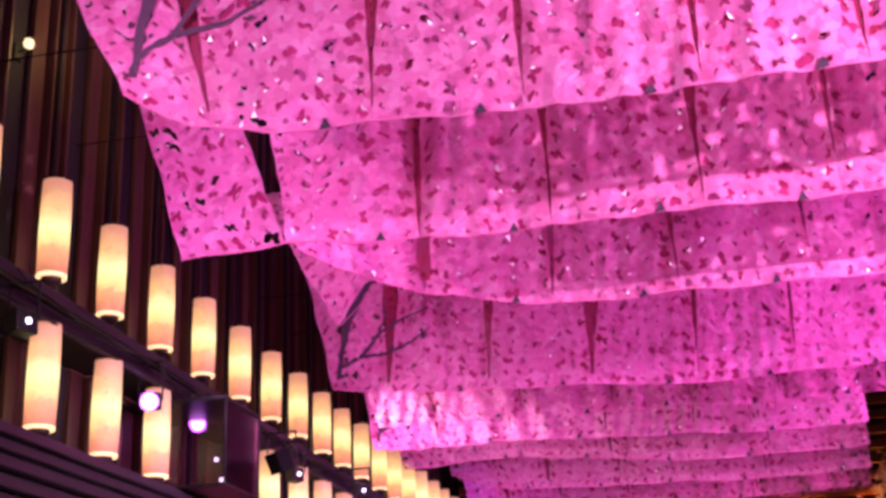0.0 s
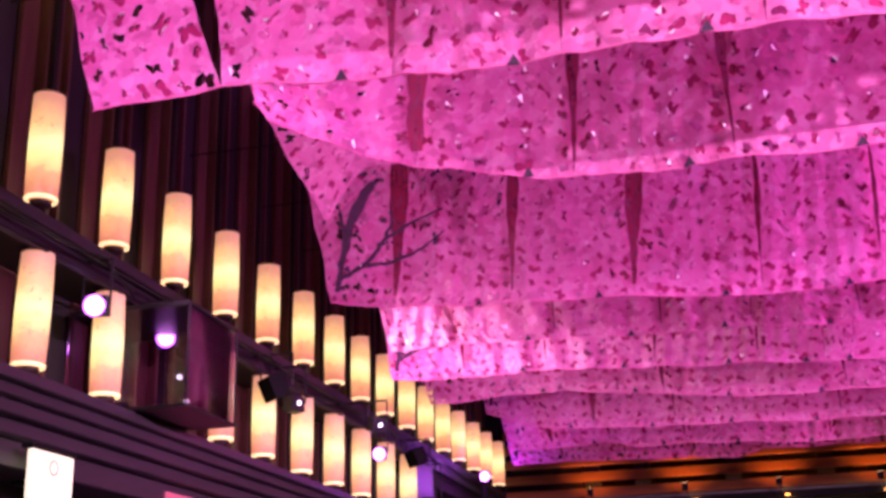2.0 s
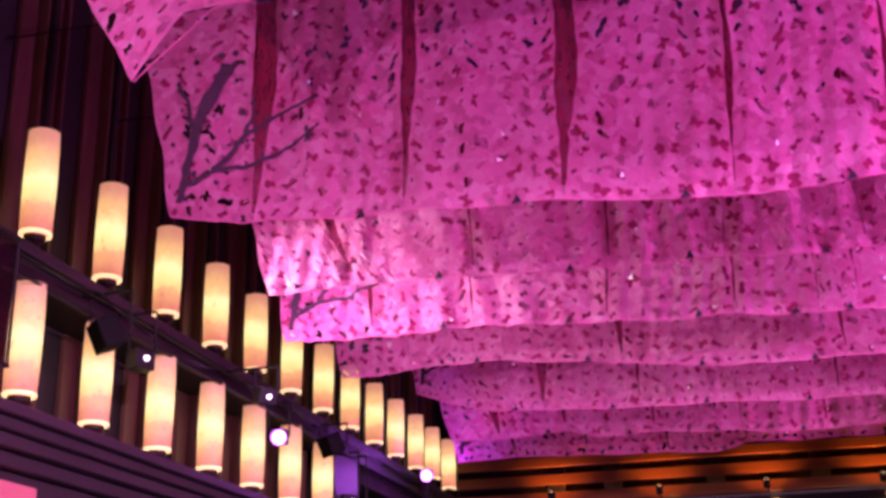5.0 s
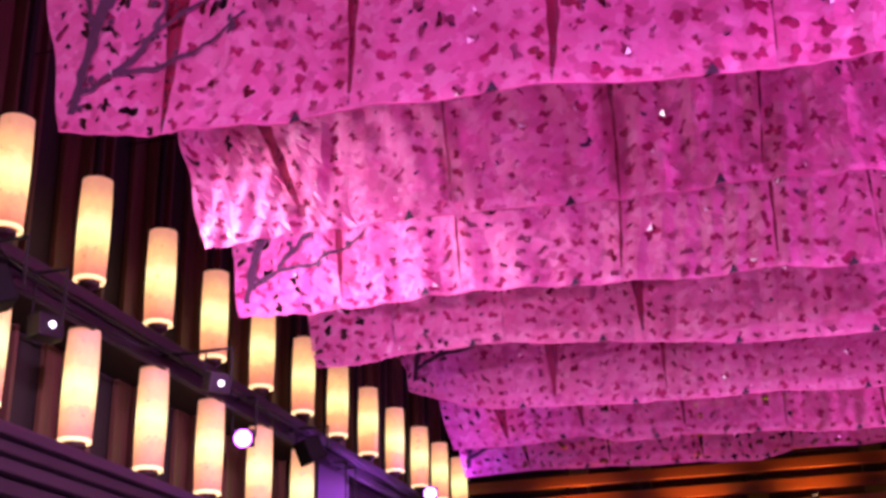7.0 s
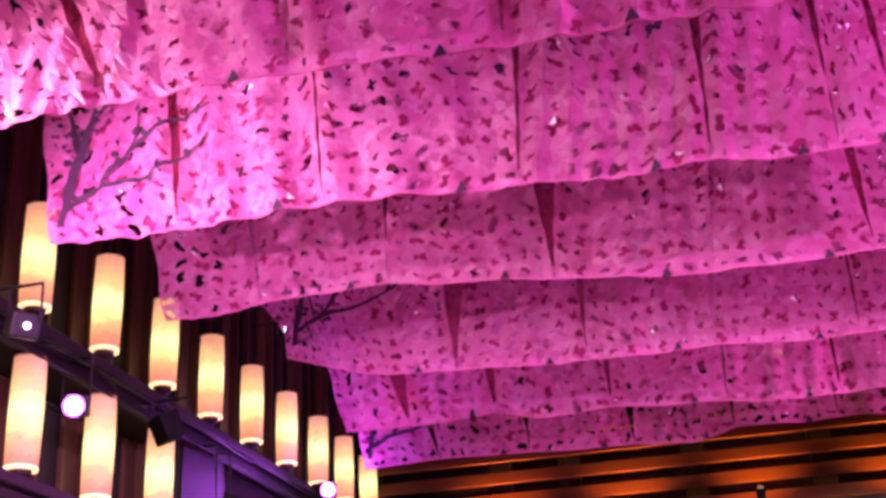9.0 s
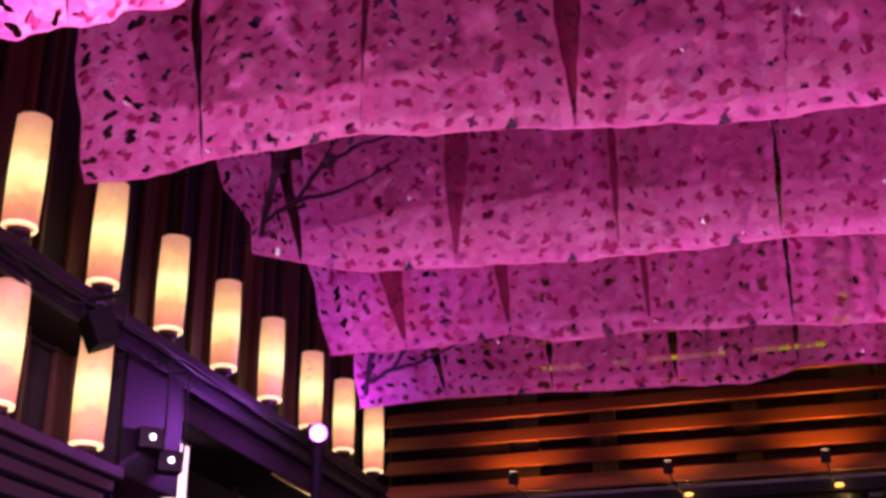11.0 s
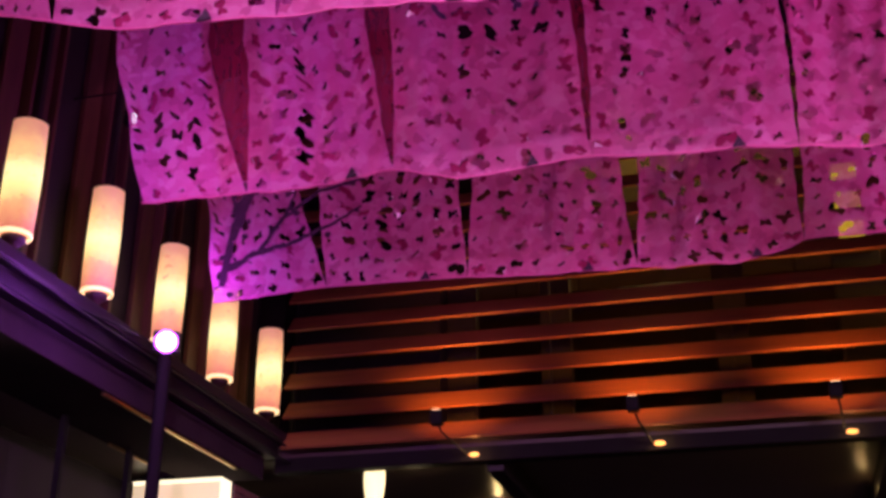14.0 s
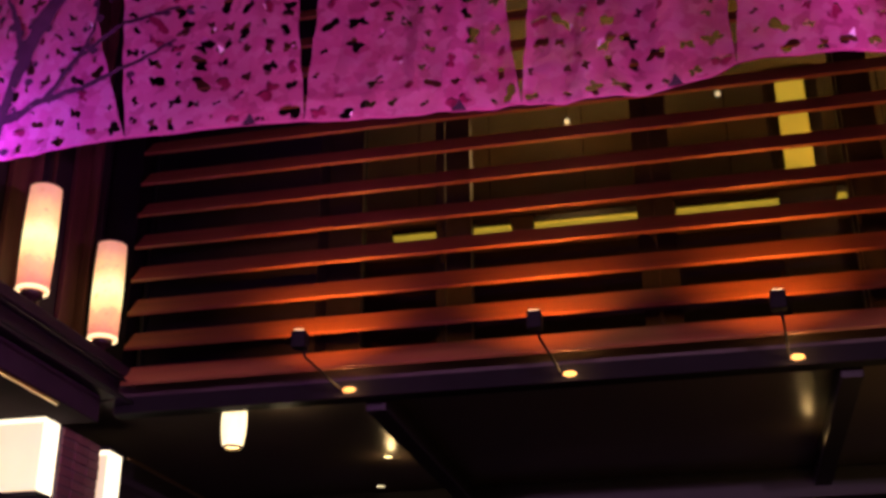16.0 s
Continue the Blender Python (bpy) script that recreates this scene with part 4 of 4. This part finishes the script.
def banner(i, left, hem, slits, branch=False, crease=1.0, hole_shade=0.6):
    """One banner across the lane. left: its west edge as (z, x), upwards; hem: the lower edge as (x, z), eastwards;
    slits: (x at the hem, lean to the east for each metre up, width at the top, whether a strip drawn as shaded cloth
    fills it)."""
    rng = random.Random(100 + i)
    y0 = -2.7 - 1.35 * i
    t = thing("fabric_banner", "long pink voile banner with die-cut butterfly holes hung across the lane", "banner", "pink banners across the lane", (4.0, y0, TOP))
    phase = [rng.uniform(0, 6.28) for _ in range(6)]
    end = 6.70 - 0.17 * i if i < 5 else 6.90
    east = [(x + rng.uniform(-0.06, 0.06), rng.uniform(-0.05, 0.05), rng.choice((0.03, 0.06, 0.09)), True) for x in (5.06, 5.96) if x < end - 0.5]
    cuts = [(hem[0][0], 0.0, 0.0, False)] + list(slits) + east + [(end, 0.0, 0.0, False)]
    hx, hz = [q[0] for q in hem] + [5.96, 6.90], [q[1] for q in hem] + [hem[-1][1] + 0.02, hem[-1][1] + 0.06]
    ez, ex = [q[0] for q in left], [q[1] for q in left]

    def surface(x, z):
        s = 0.030 * math.sin(2.6 * x + phase[0] + 1.2 * z) + 0.014 * math.sin(7.9 * x + phase[1] - 2.0 * z) + 0.010 * crease * math.sin(19 * x + phase[2] + 3 * z) * (0.5 + 0.5 * math.sin(1.3 * x + phase[1]))
        s += 0.006 * crease * math.sin(41 * x + phase[4] - 5 * z) * (0.5 + 0.5 * math.sin(2.1 * x + phase[0]))
        if crease > 1:
            # slanting creases where the cloth was packed, strongest towards the west
            s += 0.009 * (crease - 1) * math.exp(-((x - 2.0) / 1.1) ** 2) * math.sin(23 * x + 9 * z + 1.3 * math.sin(5 * z + 3 * x) + phase[3])
        s += 0.03 * math.sin(1.9 * z + phase[3])
        return Vector((x - 4.0, s + 0.05 * (z - 4.2), z - TOP))

    def lower(p, u):
        x = cuts[p][0] + (cuts[p + 1][0] - cuts[p][0]) * u
        return float(np.interp(x, hx, hz)) - 0.010 * math.sin(math.pi * u) + 0.004 * math.sin(9 * x + phase[4])

    def side(p, z, up, sign):
        x, lean, gap, _ = cuts[p]
        high = min(0.95, max(0.0, up))
        wob = (0.006 * math.sin(7 * z + phase[5] + p + sign) + 0.003 * math.sin(31 * z + p - 2 * sign)) * min(1.0, 3 * high)
        return x + lean * high + sign * gap / 2 * min(1.0, high / 0.8) ** 0.85 + wob

    for p in range(len(cuts) - 1):

        def place(u, v, p=p):
            low = lower(p, u)
            z = low + (TOP - low) * v
            a = float(np.interp(z, ez, ex)) + 0.010 * math.sin(11 * z) if p == 0 else side(p, z, z - low, 1)
            return surface(a + (side(p + 1, z, z - low, -1) - a) * u, z)

        nx = max(5, round((cuts[p + 1][0] - cuts[p][0]) / 0.113))
        panel = part("panel", cut_panel(rng, nx, 14, place, 0.94, hole_shade, 0.5 if i > 7 else 0.5 if p > 4 else 0.08), M_VOILE, t)
        panel.data.materials.append(M_SPARKLE)
        panel.data.materials.append(M_HOLE_SHADE)
    # dark red strips in the slits draw the shaded cloth behind
    for p in range(1, len(cuts) - 1):
        x, lean, gap, closed = cuts[p]
        if not closed:
            continue
        strip, prev = bmesh.new(), None
        for k in range(9):
            z = lower(p, 0.0) + 0.10 + (TOP - 0.02 - lower(p, 0.0) - 0.10) * k / 8
            mid = x + lean * min(0.95, z - lower(p, 0.0))
            cur = [strip.verts.new(surface(mid + q, z) + Vector((0, 0.025, 0))) for q in (-gap / 2 - 0.05, gap / 2 + 0.05)]
            if prev:
                strip.faces.new((prev[0], prev[1], cur[1], cur[0]))
            prev = cur
        part("slit_shade", strip, M_SLIT_SHADE, t, "dark crimson strip standing for the shaded cloth behind the slit")
    if branch:
        ox, oz = hem[0][0] + 0.05, hem[0][1] + 0.04

        def on_cloth(x, z):
            q = surface(ox + x, oz + z)
            q.y -= 0.014
            return q

        part("branch_applique", branch_print(on_cloth, 1.05, rng), M_PRINT, t, "dark printed cherry branch")
    for p in range(len(cuts) - 1):
        strip, prev = bmesh.new(), None
        for k in range(25):
            u = k / 24
            z = lower(p, u)
            x = cuts[p][0] + (cuts[p + 1][0] - cuts[p][0]) * u
            ring = [surface(x, z + h) + Vector((0, o, 0)) for h, o in ((0.0, -0.003), (0.009, -0.003), (0.009, 0.003), (0.0, 0.003))]
            cur = [strip.verts.new(q) for q in ring]
            if prev:
                for e in range(4):
                    strip.faces.new((prev[e], prev[(e + 1) % 4], cur[(e + 1) % 4], cur[e]))
            prev = cur
        part("hem", strip, M_HEM, t)
    for p in range(1, len(cuts) - 1):
        x = cuts[p][0] + 0.72 * (cuts[p + 1][0] - cuts[p][0])
        z = lower(p, 0.72)
        w = bmesh.new()
        tri = [(-0.030, 0.0), (0.028, 0.004), (0.012, 0.036), (-0.002, 0.058), (-0.012, 0.034)]
        a = [w.verts.new(surface(x + q, z + r) + Vector((0, -0.007, 0))) for q, r in tri]
        b = [w.verts.new(v.co + Vector((0, -0.008, 0))) for v in a]
        w.faces.new(b)
        for e in range(5):
            w.faces.new((a[e], a[(e + 1) % 5], b[(e + 1) % 5], b[e]))
        part("hem_weight", w, M_WEIGHT, t, "dark moth-shaped hem weight")
    part("cable", rod(bmesh.new(), (-4.4, 0.06, 0.0), (4.1, 0.06, 0.0), 0.006), M_IRON, t, "steel wire")
    return t


# from the passage southwards
banner(0, [(4.18, 0.77), (5.0, 0.64), (5.78, 0.60)], [(0.77, 4.18), (1.51, 4.19), (2.36, 4.16), (3.31, 4.14), (3.85, 4.10), (4.02, 4.13), (4.20, 4.19), (4.70, 4.18)],
       [(1.51, -0.24, 0.15, False), (2.36, -0.05, 0.09, False), (3.31, -0.03, 0.12, False), (4.20, 0.03, 0.07, False)], True, 1.3, 0.25)
banner(1, [(4.17, 1.02), (5.13, 0.76), (5.78, 0.64)], [(1.02, 4.17), (1.58, 4.16), (2.30, 4.21), (2.64, 4.12), (3.26, 4.12), (4.16, 4.08), (4.72, 4.04)],
       [(1.58, -0.23, 0.21, True), (2.31, -0.12, 0.14, True), (3.26, -0.04, 0.07, True), (4.16, 0.02, 0.05, False)], False, 1.2, 0.35)
banner(2, [(4.41, 1.00), (4.62, 0.95), (4.91, 0.75), (5.32, 0.62), (5.78, 0.58)], [(1.00, 4.41), (1.33, 4.29), (1.80, 4.16), (2.28, 4.14), (3.23, 4.11), (4.11, 4.09), (4.65, 4.05)],
       [(1.33, -0.17, 0.19, False), (2.29, -0.01, 0.15, True), (3.23, -0.01, 0.05, True), (4.11, 0.06, 0.045, False)], True, 1.0, 0.5)
banner(3, [(4.28, 0.66), (5.15, 0.44), (5.78, 0.40)], [(0.66, 4.28), (1.31, 4.31), (1.66, 4.34), (2.17, 4.31), (3.21, 4.22), (4.15, 4.11), (4.75, 4.10)],
       [(1.31, -0.15, 0.05, False), (2.17, -0.01, 0.03, True), (3.21, -0.02, 0.14, True), (4.15, 0.12, 0.03, False)], False, 1.0, 0.55)
banner(4, [(4.26, 0.62), (4.80, 0.53), (5.78, 0.48)], [(0.62, 4.27), (1.36, 4.25), (2.20, 4.25), (3.23, 4.20), (4.18, 4.17), (4.80, 4.11)],
       [(1.37, -0.08, 0.06, True), (2.20, -0.04, 0.03, True), (3.24, 0.05, 0.04, True), (4.20, 0.03, 0.05, True), (4.80, 0.0, 0.03, True)], True, 2.1)
banner(5, [(4.23, 1.00), (4.95, 0.80), (5.78, 0.60)], [(1.00, 4.23), (1.65, 4.25), (2.60, 4.20), (3.40, 4.18), (4.05, 4.19), (4.75, 4.13)],
       [(1.65, -0.42, 0.10, True), (2.50, -0.05, 0.03, True), (3.41, 0.0, 0.04, True), (4.15, 0.10, 0.03, True)], False, 2.4)
banner(6, [(4.30, 0.92), (4.93, 0.78), (5.41, 0.66), (5.78, 0.60)], [(0.92, 4.30), (1.43, 4.24), (2.38, 4.18), (3.32, 4.13), (4.25, 4.06), (4.70, 4.07)],
       [(1.43, 0.05, 0.14, True), (2.38, 0.05, 0.09, True), (3.32, 0.06, 0.13, True), (4.25, 0.05, 0.04, True)], True, 1.2)
banner(7, [(4.46, 1.38), (4.80, 1.17), (5.38, 0.85), (5.78, 0.68)], [(1.38, 4.46), (1.76, 4.87), (2.30, 4.92), (4.80, 4.92)],
       [(2.38, 0.0, 0.06, True), (3.30, 0.0, 0.06, True), (4.20, 0.0, 0.06, True)])
banner(8, [(4.76, 1.38), (5.20, 1.36), (5.78, 1.34)], [(1.38, 4.76), (1.48, 4.63), (2.05, 4.33), (2.36, 4.21), (3.25, 4.04), (4.13, 4.02), (4.90, 4.01)],
       [(2.38, 0.02, 0.17, True), (3.27, 0.04, 0.08, True), (4.13, -0.02, 0.06, True)], False, 1.5)
banner(9, [(4.13, 1.12), (5.08, 0.86), (5.78, 0.60)], [(1.12, 4.13), (1.80, 4.16), (2.36, 4.13), (2.90, 4.10), (3.42, 4.09), (4.80, 4.08)],
       [(1.80, -0.24, 0.17, False), (2.62, 0.0, 0.08, True), (3.42, 0.0, 0.05, True), (4.30, 0.0, 0.06, True)], False, 1.4)
banner(10, [(4.55, 1.36), (5.19, 1.03), (5.78, 0.75)], [(1.36, 4.55), (1.75, 4.32), (2.20, 4.20), (3.27, 4.18), (4.80, 4.16)],
       [(1.85, -0.20, 0.10, True), (2.70, 0.0, 0.06, True), (3.45, 0.0, 0.05, True), (4.30, 0.0, 0.05, True)], True, 1.4)
